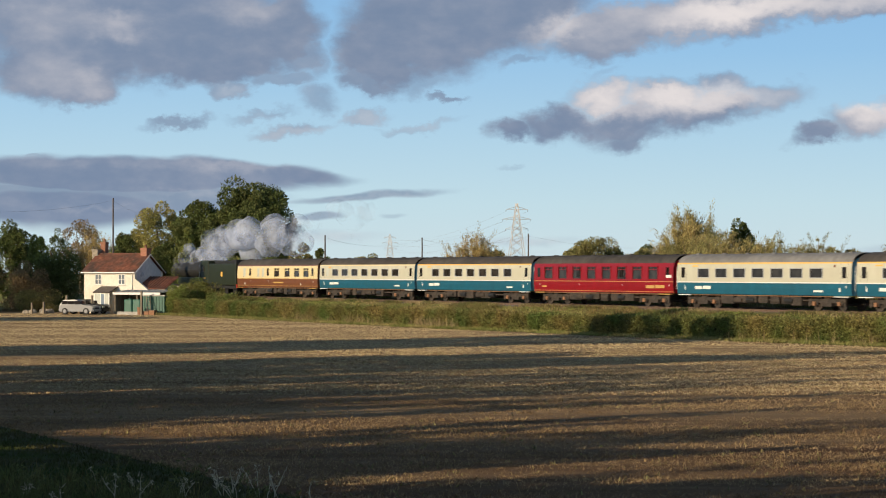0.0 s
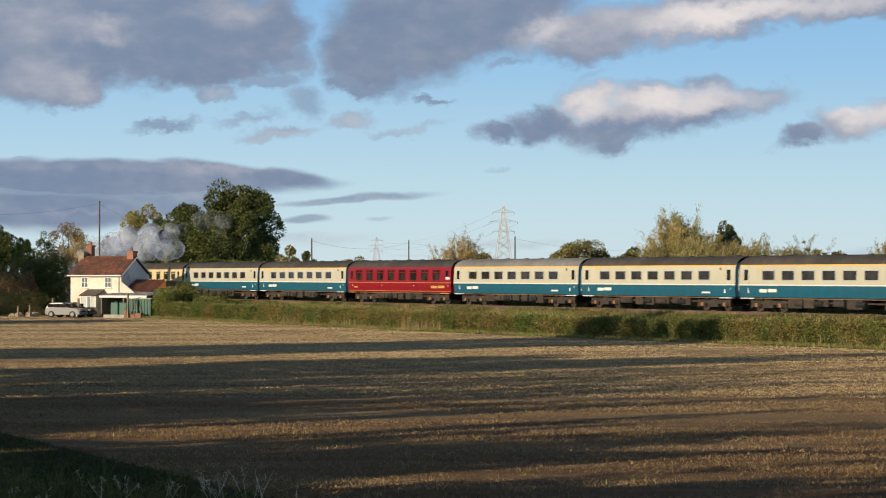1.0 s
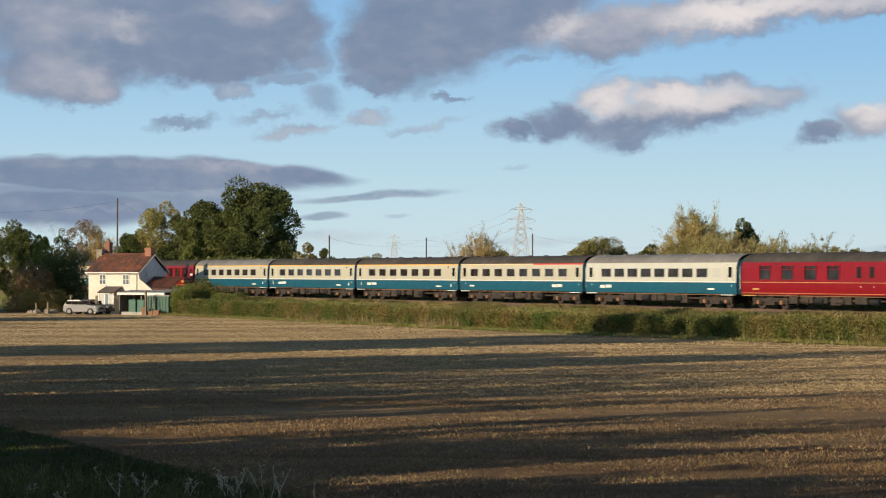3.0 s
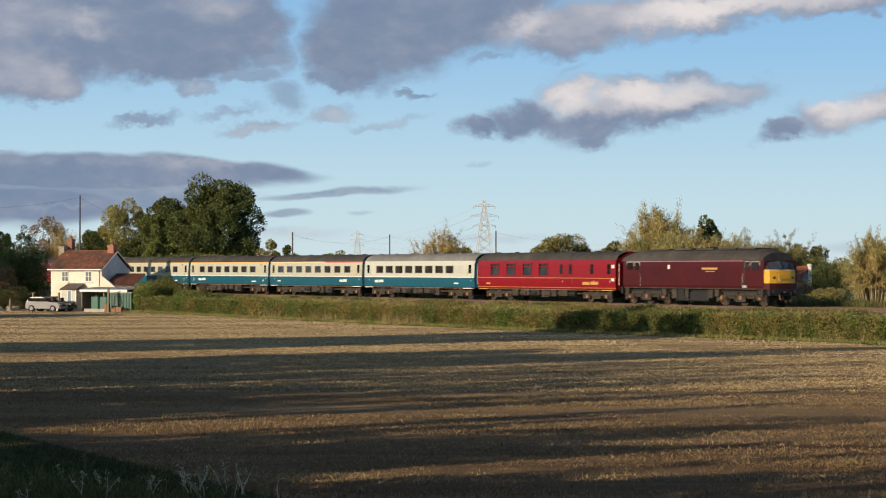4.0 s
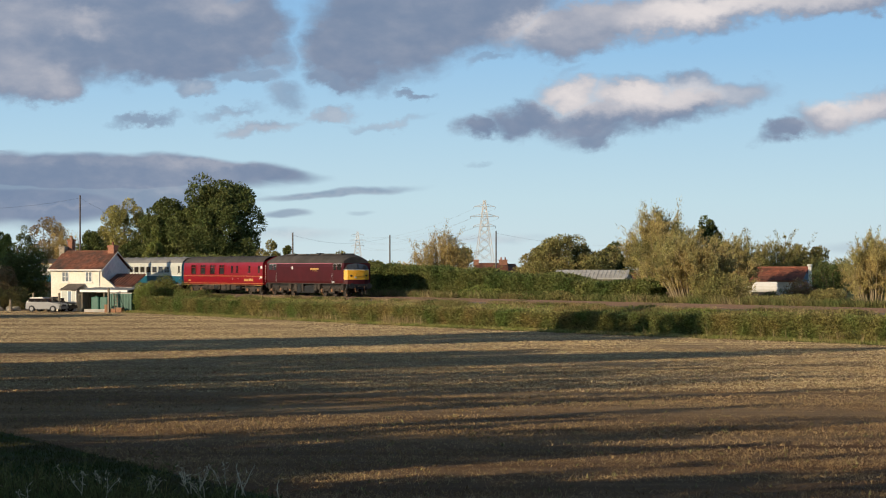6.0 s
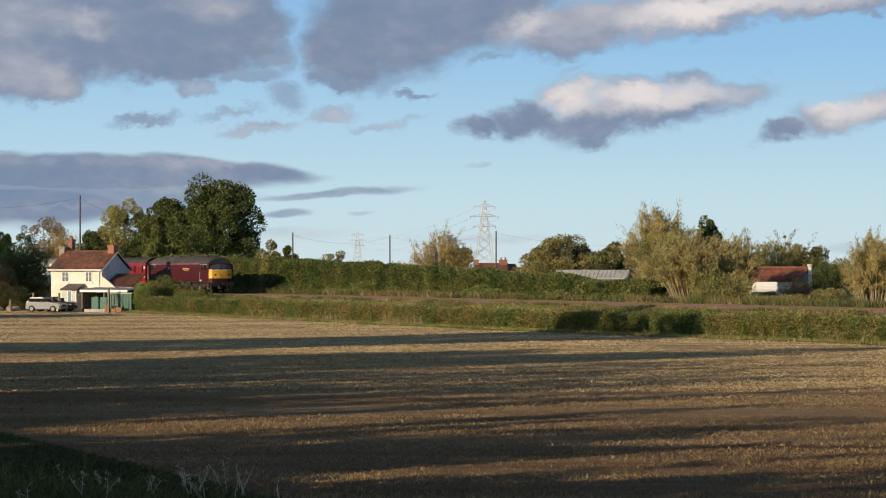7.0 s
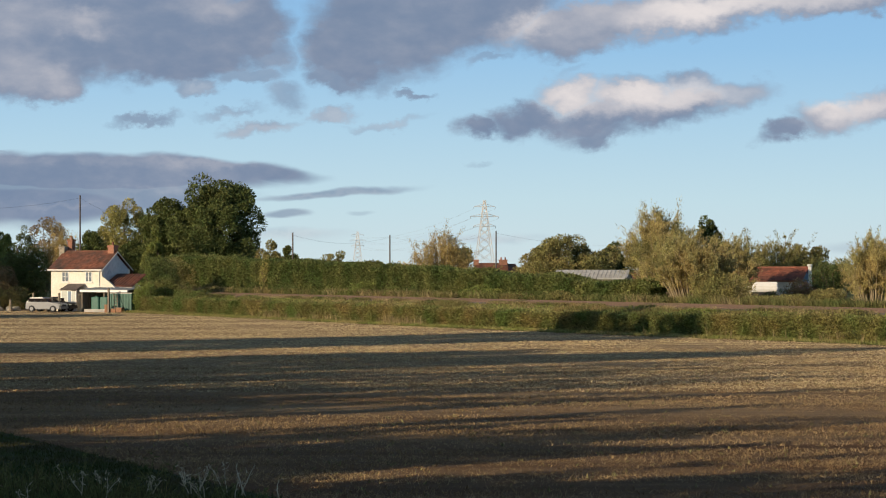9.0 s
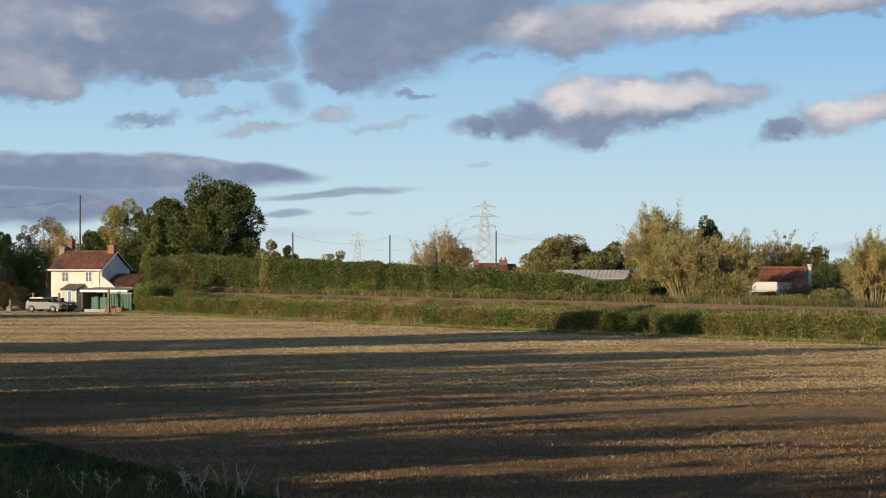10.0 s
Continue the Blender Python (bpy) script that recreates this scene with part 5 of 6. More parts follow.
def pylon(x, y, h, label):
    t = empty("pylon", pose(x, y, 0, 0, 0, 8), label, "pylon", "power line pylons")
    half = lambda z: 0.125 * h * (1 - z / h) + 0.012 * h
    r = h * 0.0042
    levels = [h * k for k in (0, 0.16, 0.30, 0.42, 0.52, 0.62, 0.70, 0.78, 0.86, 0.93, 1.0)]
    for sx in (-1, 1):
        for sy in (-1, 1):
            bm = rope(bmesh.new(), [Vector((sx * half(z), sy * half(z), z)) for z in levels], [r] * len(levels), 4)
            part("leg", bm, "steel", t)
    for a, b in zip(levels, levels[1:]):
        bm = bmesh.new()
        for s in (-1, 1):
            tube(bm, (-half(a), s * half(a), a), (half(b), s * half(b), b), r * 0.7, r * 0.7, 4)
            tube(bm, (half(a), s * half(a), a), (-half(b), s * half(b), b), r * 0.7, r * 0.7, 4)
            tube(bm, (s * half(a), -half(a), a), (s * half(b), half(b), b), r * 0.7, r * 0.7, 4)
        part("lattice", bm, "steel", t)
    tips = []
    for z, w in ((0.655, 0.15), (0.785, 0.19), (0.915, 0.145)):
        for s in (-1, 1):
            bm = bmesh.new()
            tube(bm, (0, 0, h * z), (s * h * w, 0, h * z), r, r * 0.6, 4)
            tube(bm, (s * half(h * z), 0, h * (z + 0.035)), (s * h * w, 0, h * z), r * 0.8, r * 0.6, 4)
            part("crossarm", bm, "steel", t)
            bm = bmesh.new()
            tube(bm, (s * h * w, 0, h * z), (s * h * w, 0, h * (z - 0.028)), r * 0.7, r * 0.7, 5)
            part("insulator", bm, "cable", t)
            tips.append(Vector((x, y, 0)) + Vector((s * h * w, 0, h * (z - 0.028))))
    return tips


near_tips = pylon(27.67, 1500.00, 50.0, "tall grey lattice pylon on the horizon")
far_tips = pylon(-104.23, 2750.00, 50.0, "distant grey lattice pylon")
for a, b in zip(near_tips, far_tips):
    wire([a, b], 9.0, 0.04, "power_cable", "power cable between distant pylons")


# ---- the train ----
SPEED = 31.268
SIDE = [(1.30, 1.00), (1.345, 1.45), (1.36, 1.78), (1.36, 1.85), (1.35, 2.13), (1.325, 2.77), (1.285, 3.06), (1.262, 3.16)]
ROOF = [(1.262, 3.16), (1.19, 3.34), (1.02, 3.52), (0.75, 3.66), (0.40, 3.75), (0.0, 3.78)]


def side_y(z):
    ys, zs = zip(*SIDE)
    return float(np.interp(z, zs, ys))


def skin(bm, x0, x1, z0, z1, proud=0.0, cuts=()):
    """A strip of coach side, on both sides, between two heights."""
    zs = [z0] + [z for _, z in SIDE if z0 + 1e-4 < z < z1 - 1e-4] + [z1]
    for s in (-1, 1):
        for a, b in zip(zs, zs[1:]):
            vs = [bm.verts.new((x, s * (side_y(z) + proud), z)) for x, z in ((x0, a), (x1, a), (x1, b), (x0, b))]
            bm.faces.new(vs if s < 0 else vs[::-1])


def bogie(v, x, axles=2, base=2.6, r=0.46):
    bm = bmesh.new()
    half = base / 2 + 0.65
    for y in (-1.0, 1.0):
        box(bm, -half, half, y - 0.07, y + 0.07, 0.52, 0.78)
        box(bm, -0.55, 0.55, y - 0.12, y + 0.12, 0.30, 0.56)
        for i in range(axles):
            for d in (-0.33, 0.33):
                wx = -base / 2 + base * i / (axles - 1) + d
                tube(bm, (wx, y * 1.06, 0.36), (wx, y * 1.06, 0.66), 0.075, 0.075, 8)
        box(bm, -half, -half + 0.2, y - 0.07, y + 0.07, 0.3, 0.6)
        box(bm, half - 0.2, half, y - 0.07, y + 0.07, 0.3, 0.6)
        if axles == 3:
            for k in (-1.1, 1.1):
                box(bm, k - 0.75, k + 0.75, y - 0.13, y + 0.13, 0.70, 0.92)
                tube(bm, (k - 0.5, y * 1.15, 0.85), (k - 0.5, y * 1.15, 0.35), 0.05, 0.05, 6)
                tube(bm, (k + 0.5, y * 1.15, 0.85), (k + 0.5, y * 1.15, 0.35), 0.05, 0.05, 6)
    box(bm, -0.35, 0.35, -1.0, 1.0, 0.5, 0.9)
    f = part("bogie", bm, "under", v)
    f.matrix_basis = pose(x, 0, 0)
    for i in range(axles):
        wx = -base / 2 + base * i / (axles - 1)
        bm = bmesh.new()
        for y in (-0.72, 0.72):
            tube(bm, (wx, y - 0.06, r), (wx, y + 0.06, r), r, r, 20)
        tube(bm, (wx, -0.7, r), (wx, 0.7, r), 0.09, 0.09, 8)
        part("wheelset", bm, "under", f)
        for y in (-1.09, 1.09):
            part("axlebox", boxed(wx - 0.14, wx + 0.14, y - 0.07, y + 0.07, r - 0.13, r + 0.15, 0.03), "rust", f)
    return f


def coach(name, label, length, lower, upper, roof, windows, wz=(2.13, 2.77), stripe=None, waist="white", doors=(), ends="blueend", small=(),
          marks=(), red_from=None, low_line=None, roof_ribs=False, seed=0):
    """A bogie coach; its body is length long, centred on its thing, its near side towards -y. windows: centre and width along x."""
    rng = random.Random(seed)
    v = empty(name, pose(0, 0, 0), label, "railway coach", "coaches of the train")
    h = length / 2
    bm = bmesh.new()
    skin(bm, -h, h, 1.0, 1.78)
    part("lower_panel", bm, lower, v)
    if waist:
        bm = bmesh.new()
        skin(bm, -h, h, 1.78, 1.85, 0.0)
        if waist == "gold":
            part("waist_panel", bm, upper if upper == "maroon" else lower, v)
            bm = bmesh.new()
            skin(bm, -h, h, 1.80, 1.835, 0.004)
        else:
            bm.free()
            bm = bmesh.new()
            skin(bm, -h, h, 1.78, 1.85, 0.004)
        part("waist_band", bm, waist, v)
    bm = bmesh.new()
    w0 = 1.85 if waist else 1.78
    skin(bm, -h, h, w0, wz[0])
    skin(bm, -h, h, wz[1], 3.07)
    spans = sorted((c - w / 2, c + w / 2) for c, w in list(windows) + list(small))
    x = -h
    for a, b in spans + [(h, h)]:
        if a - x > 0.01:
            skin(bm, x, a, wz[0], wz[1])
        x = b
    part("upper_panel", bm, upper, v)
    bm = bmesh.new()
    skin(bm, -h, h if red_from is None else red_from, 3.07, 3.16, 0.003)
    part("cantrail_stripe", bm, stripe or upper, v)
    if red_from is not None:
        bm = bmesh.new()
        skin(bm, red_from, h, 3.07, 3.16, 0.003)
        part("cantrail_stripe", bm, "red", v)
    bm = bmesh.new()
    arc = [(-y, z) for y, z in ROOF] + [(y, z) for y, z in ROOF[::-1][1:]]
    rings = [[bm.verts.new((x, y * (1 if abs(x) < h - 0.05 else 0.985), z - (0.0 if abs(x) < h - 0.05 else 0.02))) for y, z in arc] for x in (-h, -h + 0.12, h - 0.12, h)]
    for a, b in zip(rings, rings[1:]):
        for i in range(len(arc) - 1):
            bm.faces.new((a[i + 1], a[i], b[i], b[i + 1]))
    rf = part("roof", bm, roof, v)
    for i in range(7):
        bm = bmesh.new()
        px = -h + length * (i + 0.5) / 7 + rng.uniform(-0.3, 0.3)
        box(bm, px - 0.16, px + 0.16, -0.42, -0.14, 3.70, 3.83, 0.03)
        part("roof_vent", bm, roof, rf)
    if roof_ribs:
        for i in range(17):
            bm = bmesh.new()
            px = -h + length * (i + 0.5) / 17
            for p, q in zip(arc, arc[1:]):
                tube(bm, (px, *p), (px, *q), 0.018, 0.018, 4)
            part("roof_rib", bm, roof, rf)
    # ends with corridor connection
    for s in (-1, 1):
        bm = bmesh.new()
        prism(bm, [(-y, z) for y, z in SIDE] + [(y, z) for y, z in ROOF[::-1]] + [(y, z) for y, z in SIDE[::-1]], s * (h - 0.04) - 0.02, s * (h - 0.04) + 0.02)
        part("end_panel", bm, ends, v)
        bm = bmesh.new()
        box(bm, min(s * h, s * (h + 0.24)), max(s * h, s * (h + 0.24)), -0.55, 0.55, 1.15, 3.25, 0.05)
        part("gangway", bm, "black", v)
        for y in (-0.88, 0.88):
            bm = bmesh.new()
            tube(bm, (s * (h - 0.02), y, 1.06), (s * (h + 0.26), y, 1.06), 0.09, 0.09, 8)
            tube(bm, (s * (h + 0.24), y, 1.06), (s * (h + 0.28), y, 1.06), 0.22, 0.22, 12)
            part("buffer", bm, "under", v)
            bm = bmesh.new()
            tube(bm, (s * (h + 0.02), y * 1.2, 1.3), (s * (h + 0.02), y * 1.2, 2.9), 0.02, 0.02, 5)
            part("handrail", bm, "white", v)
    floor = boxed(-h + 0.05, h - 0.05, -1.2, 1.2, 0.98, 1.12)
    part("underframe", floor, "under", v)
    # dark saloon with seat backs behind the glass
    bm = bmesh.new()
    for i, (c, w) in enumerate(windows):
        for y in (-0.95, -0.45, 0.5, 0.95):
            box(bm, c - w * 0.5 - 0.28, c - w * 0.5 - 0.12, y - 0.2, y + 0.2, 1.15, 2.38, 0.04)
    if windows:
        part("seats", bm, "maroon" if lower != "blue" else "blueend", v)
    for c, w in windows:
        for s in (-1, 1):
            bm = bmesh.new()
            y0, y1 = side_y(wz[0]) - 0.03, side_y(wz[1]) - 0.03
            vs = [bm.verts.new(p) for p in ((c - w / 2, s * y0, wz[0]), (c + w / 2, s * y0, wz[0]), (c + w / 2, s * y1, wz[1]), (c - w / 2, s * y1, wz[1]))]
            bm.faces.new(vs if s < 0 else vs[::-1])
            wn = part("window", bm, "saloon", v)
            bm = bmesh.new()
            t0 = 0.028
            for x in (c - w / 2, c + w / 2):
                y = s * (side_y(2.45) - 0.005)
                box(bm, x - t0, x + t0, y - 0.03, y + 0.03, wz[0] - t0, wz[1] + t0)
            for z in wz:
                yy = s * side_y(z)
                box(bm, c - w / 2 + t0, c + w / 2 - t0, yy - 0.025, yy + 0.012, z - t0, z + t0)
            if wz[1] - wz[0] > 0.8:
                yy = s * side_y(wz[1] - 0.24)
                box(bm, c - w / 2 + t0, c + w / 2 - t0, yy - 0.03, yy + 0.004, wz[1] - 0.26, wz[1] - 0.22)
                box(bm, c - 0.02, c + 0.02, yy - 0.03, yy + 0.004, wz[1] - 0.22, wz[1] - t0)
            part("window_frame", bm, "greypaint" if upper in ("cream", "palecream") else upper, wn)
    for c, w in small:
        for s in (-1, 1):
            y = s * (side_y(2.45) - 0.02)
            part("small_window", boxed(c - w / 2, c + w / 2, y - 0.02, y + 0.012, wz[0], wz[1]), "frost", v)
    for c in doors:
        for s in (-1, 1):
            bm = bmesh.new()
            for dx in (-0.36, 0.36):
                for a, b in ((1.05, 1.78), (1.85, 2.4), (2.4, 3.05)):
                    ya, yb = s * (side_y(a) + 0.004), s * (side_y(b) + 0.004)
                    q = [bm.verts.new(p) for p in ((c + dx - 0.012, ya, a), (c + dx + 0.012, ya, a), (c + dx + 0.012, yb, b), (c + dx - 0.012, yb, b))]
                    bm.faces.new(q if s < 0 else q[::-1])
            d = part("door", bm, "under", v, "")
            y = s * side_y(2.5)
            part("door_window", boxed(c - 0.21, c + 0.21, y - 0.02, y + 0.010, 2.12, 2.84, 0.01), "glass", d)
            y = s * (side_y(1.6) + 0.02)
            part("door_handle", boxed(c + 0.22, c + 0.26, y - 0.02, y + 0.02, 1.50, 1.62), "white", d)
    for x0, x1, z0, z1, m in marks:
        bm = bmesh.new()
        y = -side_y((z0 + z1) / 2)
        box(bm, x0, x1, y - 0.010, y + 0.02, z0, z1)
        part("marking", bm, m, v)
    if low_line:
        for z in low_line:
            bm = bmesh.new()
            skin(bm, -h, h, z, z + 0.03, 0.005)
            part("lining", bm, "gold", v)
    # step boards, boxes and bogies
    for s in (-1, 1):
        part("step_board", boxed(s * (h - 1.0) - 0.75, s * (h - 1.0) + 0.75, -1.42, -1.24, 0.90, 0.955), "white" if lower == "blue" else "gold", v)
        bogie(v, s * (h - 2.9))
    x = -h + 5.2
    while x < h - 5.4:
        w = rng.uniform(0.7, 1.9)
        if x + w > h - 5.2:
            break
        z0 = rng.uniform(0.30, 0.48)
        part("equipment_box", boxed(x, x + w, -1.22, -0.35, z0, 0.97, 0.03), "under", v)
        part("equipment_box", boxed(x, x + w * 0.8, 0.35, 1.2, z0, 0.97, 0.03), "under", v)
        x += w + rng.uniform(0.08, 0.5)
    for k in range(4):
        px = -h + 5.6 + (length - 11.2) * (k + rng.uniform(0.2, 0.8)) / 4
        bm = bmesh.new()
        tube(bm, (px - 0.45, -1.12, 0.62), (px + 0.45, -1.12, 0.62), 0.20, 0.20, 12)
        part("air_reservoir", bm, "locoblack" if k % 2 else "under", v)
    bm = bmesh.new()
    tube(bm, (-h + 0.6, -1.27, 0.93), (h - 0.6, -1.27, 0.93), 0.03, 0.03, 6)
    part("brake_pipe", bm, "rust", v)
    bm = bmesh.new()
    for y in (-1.05, 1.05):
        box(bm, -h + 4.8, h - 4.8, y - 0.04, y + 0.04, 0.62, 0.72)
    part("truss", bm, "under", v)
    return v


def even(n, first, last, w):
    return [(first + (last - first) * i / (n - 1), w) for i in range(n)]


L = 20.2
BODY = 19.72
bars = lambda x, w, z, m="white": [(x, x + w * 0.44, z, z + 0.22, m), (x + w * 0.5, x + w, z + 0.02, z + 0.24, m)]
MARKS = bars(-7.6, 1.9, 1.32) + [(5.9, 6.9, 1.22, 1.34, "white"), (-8.9, -8.78, 1.28, 1.5, "white"), (8.55, 8.72, 1.25, 1.5, "white"), (-8.0, -7.3, 2.88, 2.98, "orange"), (8.0, 8.2, 2.8, 2.98, "chocolate")]
END_DOORS = (-9.1, 9.1)
BC = "blue and cream coach with a white waist line"
TRAIN = []


def add(v, start, end):
    TRAIN.append((v, (start + end) / 2 - 100.0))


add(coach("railway_coach", "chocolate and cream coach with gold lining and a dark roof", BODY, "chocolate", "creamyellow", "roof",
          [(0.2, 1.25), (2.75, 1.25), (5.0, 1.25), (7.2, 1.25)], wz=(2.0, 2.86), stripe="chocolate", waist="gold", doors=(-6.5, -2.0, 8.7), ends="chocolate", small=[(-8.0, 0.6), (-4.4, 0.5), (-3.2, 0.5)],
          marks=[(-0.6, 1.8, 1.38, 1.52, "gold"), (-7.9, -7.75, 1.2, 1.4, "white"), (5.9, 6.05, 1.2, 1.4, "white")], low_line=(1.12,), seed=1), 0, L)
for i in range(1, 3):
    add(coach("railway_coach", BC + ", dark roof", BODY, "blue", "cream", "roof", even(7, -6.4, 6.1, 1.28), stripe="orange" if i == 2 else "creamyellow", doors=END_DOORS, marks=MARKS,
              small=[(-8.1, 0.5)] if i == 1 else [], seed=10 + i), i * L, (i + 1) * L)
add(coach("railway_coach", "maroon coach with gold lining and a ribbed dark roof", BODY, "maroon", "maroon", "roof", even(8, -7.6, 7.2, 1.25), wz=(1.98, 2.92), waist="gold", stripe="maroon",
          doors=(-9.1, -3.2, 2.9, 9.1), ends="maroon", marks=bars(6.3, 2.4, 1.34, "gold") + [(-8.6, -7.9, 1.34, 1.46, "gold"), (8.9, 9.6, 2.1, 2.3, "white")], low_line=(1.08,), roof_ribs=True, seed=20), 3 * L, 4 * L)
for i in range(4, 7):
    add(coach("railway_coach", BC + (", weathered grey roof" if i == 4 else ", dark roof"), BODY, "blue", "cream", "roofgrey" if i == 4 else "roof", even(7, -6.6, 6.2, 1.36), stripe="orange", doors=END_DOORS, marks=MARKS, seed=10 + i), i * L, (i + 1) * L)
add(coach("railway_coach", "blue and cream catering coach with a yellow and red stripe", BODY, "blue", "cream", "roof", even(8, -7.4, 6.9, 1.3), stripe="creamyellow", doors=END_DOORS,
          marks=bars(5.3, 1.5, 1.32) + [(-8.2, -7.4, 1.3, 1.42, "white"), (-8.0, -7.3, 2.88, 2.98, "orange")], red_from=2.2, seed=31), 7 * L, 8 * L)
add(coach("railway_coach", "blue and pale grey coach with a light grey roof", BODY, "blue", "palecream", "roofgrey", even(8, -6.9, 5.7, 1.36), stripe="palecream", doors=END_DOORS, small=[(7.4, 0.9)],
          marks=bars(-7.8, 1.6, 1.32) + [(6.4, 7.2, 1.26, 1.38, "white")], seed=32), 8 * L, 9 * L)
add(coach("railway_coach", "maroon brake coach with gold lining and a dark roof", BODY + 0.5, "maroon", "maroon", "roof", [(-7.4, 1.3), (-4.9, 1.3), (-2.4, 1.3), (0.0, 1.3)], wz=(1.98, 2.92), waist="gold", stripe="maroon",
          doors=(2.6, 3.9, 6.9, 9.2), ends="maroon", marks=bars(5.6, 2.2, 1.32, "gold") + [(-8.8, -8.1, 1.3, 1.42, "gold"), (9.55, 9.95, 2.55, 2.8, "white"), (9.55, 9.95, 1.6, 1.8, "white")], low_line=(1.08,), roof_ribs=True, seed=33), 9 * L, 10 * L + 0.7)


def diesel():
    """A twin-cab main-line diesel; the visible cab is at +x."""
    v = empty("diesel_locomotive", pose(0, 0, 0), "dark maroon diesel locomotive with a yellow cab front", "locomotive")
    h = 8.62
    prof = [(-1.30, 1.20), (-1.35, 1.38), (-1.35, 2.7), (-1.31, 3.05)]
    full = prof + [(-y, z) for y, z in prof[::-1]]
    bm = bmesh.new()
    prism(bm, full, -h + 0.25, h - 0.25)
    part("body_side", bm, "locomaroon", v)
    arc = [(1.31, 3.05), (1.25, 3.28), (1.08, 3.52), (0.80, 3.72), (0.45, 3.84), (0, 3.88)]
    arc = [(-y, z) for y, z in arc] + [(y, z) for y, z in arc[::-1][1:]]
    bm = bmesh.new()
    rings = [[bm.verts.new((x, y * k, 3.05 + (z - 3.05) * k2)) for y, z in arc] for x, k, k2 in ((-h - 0.1, 0.94, 0.60), (-h + 0.9, 1, 0.9), (-h + 2.0, 1, 1), (h - 2.2, 1, 1), (h - 1.3, 1, 0.93), (h - 0.46, 0.97, 0.66))]
    for a, b in zip(rings, rings[1:]):
        for i in range(len(arc) - 1):
            bm.faces.new((a[i + 1], a[i], b[i], b[i + 1]))
    for r, flip in ((rings[0], False), (rings[-1], True)):
        bm.faces.new(r if flip else r[::-1])
    rf = part("roof", bm, "roof", v)
    for i, x in enumerate((-5.5, -2.8, -0.2, 2.4, 4.6)):
        part("roof_hatch", boxed(x, x + 2.0, -0.7, 0.7, 3.80, 3.93, 0.03), "roof", rf)
    part("exhaust_port", boxed(0.4, 0.9, -0.3, 0.3, 3.9, 4.0, 0.03), "locoblack", rf)
    for s in (1, -1):
        # cab nose: yellow panel below raked screens
        nose = [(-1.33, -0.26), (-1.08, 0.04), (-0.6, 0.15), (0, 0.18), (0.6, 0.15), (1.02, 0.00), (1.26, -0.30)]

        def shell(z0, z1, k0, k1, material, name):
            bm = bmesh.new()
            a = [bm.verts.new((s * (h + d * k0[1] - k0[0]), y, z0)) for y, d in nose]
            b = [bm.verts.new((s * (h + d * k1[1] - k1[0]), y * (1 if z1 < 2.5 else 0.965), z1)) for y, d in nose]
            for i in range(len(nose) - 1):
                q = (a[i], a[i + 1], b[i + 1], b[i])
                bm.faces.new(q if s > 0 else q[::-1])
            return part(name, bm, material, v)
        shell(1.15, 1.56, (0, 1), (0, 1), "locomaroon", "nose_skirt")
        shell(1.56, 2.34, (0, 1), (0, 1), "yellow", "warning_panel")
        shell(2.34, 2.42, (0, 1), (0.06, 0.95), "yellow", "warning_panel")
        shell(2.42, 2.46, (0.04, 0.97), (0.06, 0.95), "white", "waist_line")
        shell(2.46, 3.10, (0.06, 0.95), (0.46, 0.70), "locoblack", "windscreen_surround")
        for y0, y1 in ((-1.06, -0.05), (0.05, 1.06)):
            bm = bmesh.new()
            pts = []
            for y, z in ((y0, 2.51), (y1, 2.51), (y1 * 0.97, 3.04), (y0 * 0.97, 3.04)):
                d = float(np.interp(y, *zip(*nose)))
                k = (z - 2.46) / 0.64
                pts.append(bm.verts.new((s * (h + d * (0.95 - 0.25 * k) - 0.06 - 0.40 * k + 0.05), y, z)))
            bm.faces.new(pts if s > 0 else pts[::-1])
            wn = part("windscreen", bm, "screen", v)
            bm = bmesh.new()
            ym = (y0 + y1) / 2
            tube(bm, (s * (h + 0.20), ym, 2.48), (s * (h + 0.02), ym + 0.25, 2.88), 0.018, 0.018, 4)
            part("wiper", bm, "black", wn)
        part("headcode_panel", boxed(min(s * (h + 0.17), s * (h + 0.225)), max(s * (h + 0.17), s * (h + 0.225)), -0.42, 0.42, 1.84, 2.20, 0.01), "locoblack" if s < 0 else "yellow", v)
        for y, z in ((-0.75, 1.92), (0.75, 1.92), (0.0, 2.04), (-0.35, 1.76)):
            bm = bmesh.new()
            d = float(np.interp(y, *zip(*nose)))
            tube(bm, (s * (h + d - 0.05), y, z), (s * (h + d + 0.035), y, z), 0.10, 0.09, 12)
            part("marker_light", bm, "frost" if z < 1.8 else "locoblack", v)
        part("buffer_beam", boxed(min(s * h, s * (h + 0.20)), max(s * h, s * (h + 0.20)), -1.22, 1.22, 0.72, 1.17, 0.03), "locoblack", v)
        for y in (-0.88, 0.88):
            bm = bmesh.new()
            tube(bm, (s * (h + 0.1), y, 1.0), (s * (h + 0.5), y, 1.0), 0.13, 0.11, 10)
            tube(bm, (s * (h + 0.48), y, 1.0), (s * (h + 0.54), y, 1.0), 0.25, 0.25, 16)
            part("buffer", bm, "locoblack", v)
        for y, m in ((-0.45, "rust"), (-0.2, "black"), (0.25, "black"), (0.5, "rust")):
            bm = bmesh.new()
            tube(bm, (s * (h + 0.22), y, 0.95), (s * (h + 0.30), y + 0.05, 0.45), 0.04, 0.04, 6)
            part("brake_hose", bm, m, v)
        bm = bmesh.new()
        tube(bm, (s * (h + 0.2), 0, 0.98), (s * (h + 0.45), 0, 0.95), 0.07, 0.05, 8)
        part("coupling_hook", bm, "under", v)
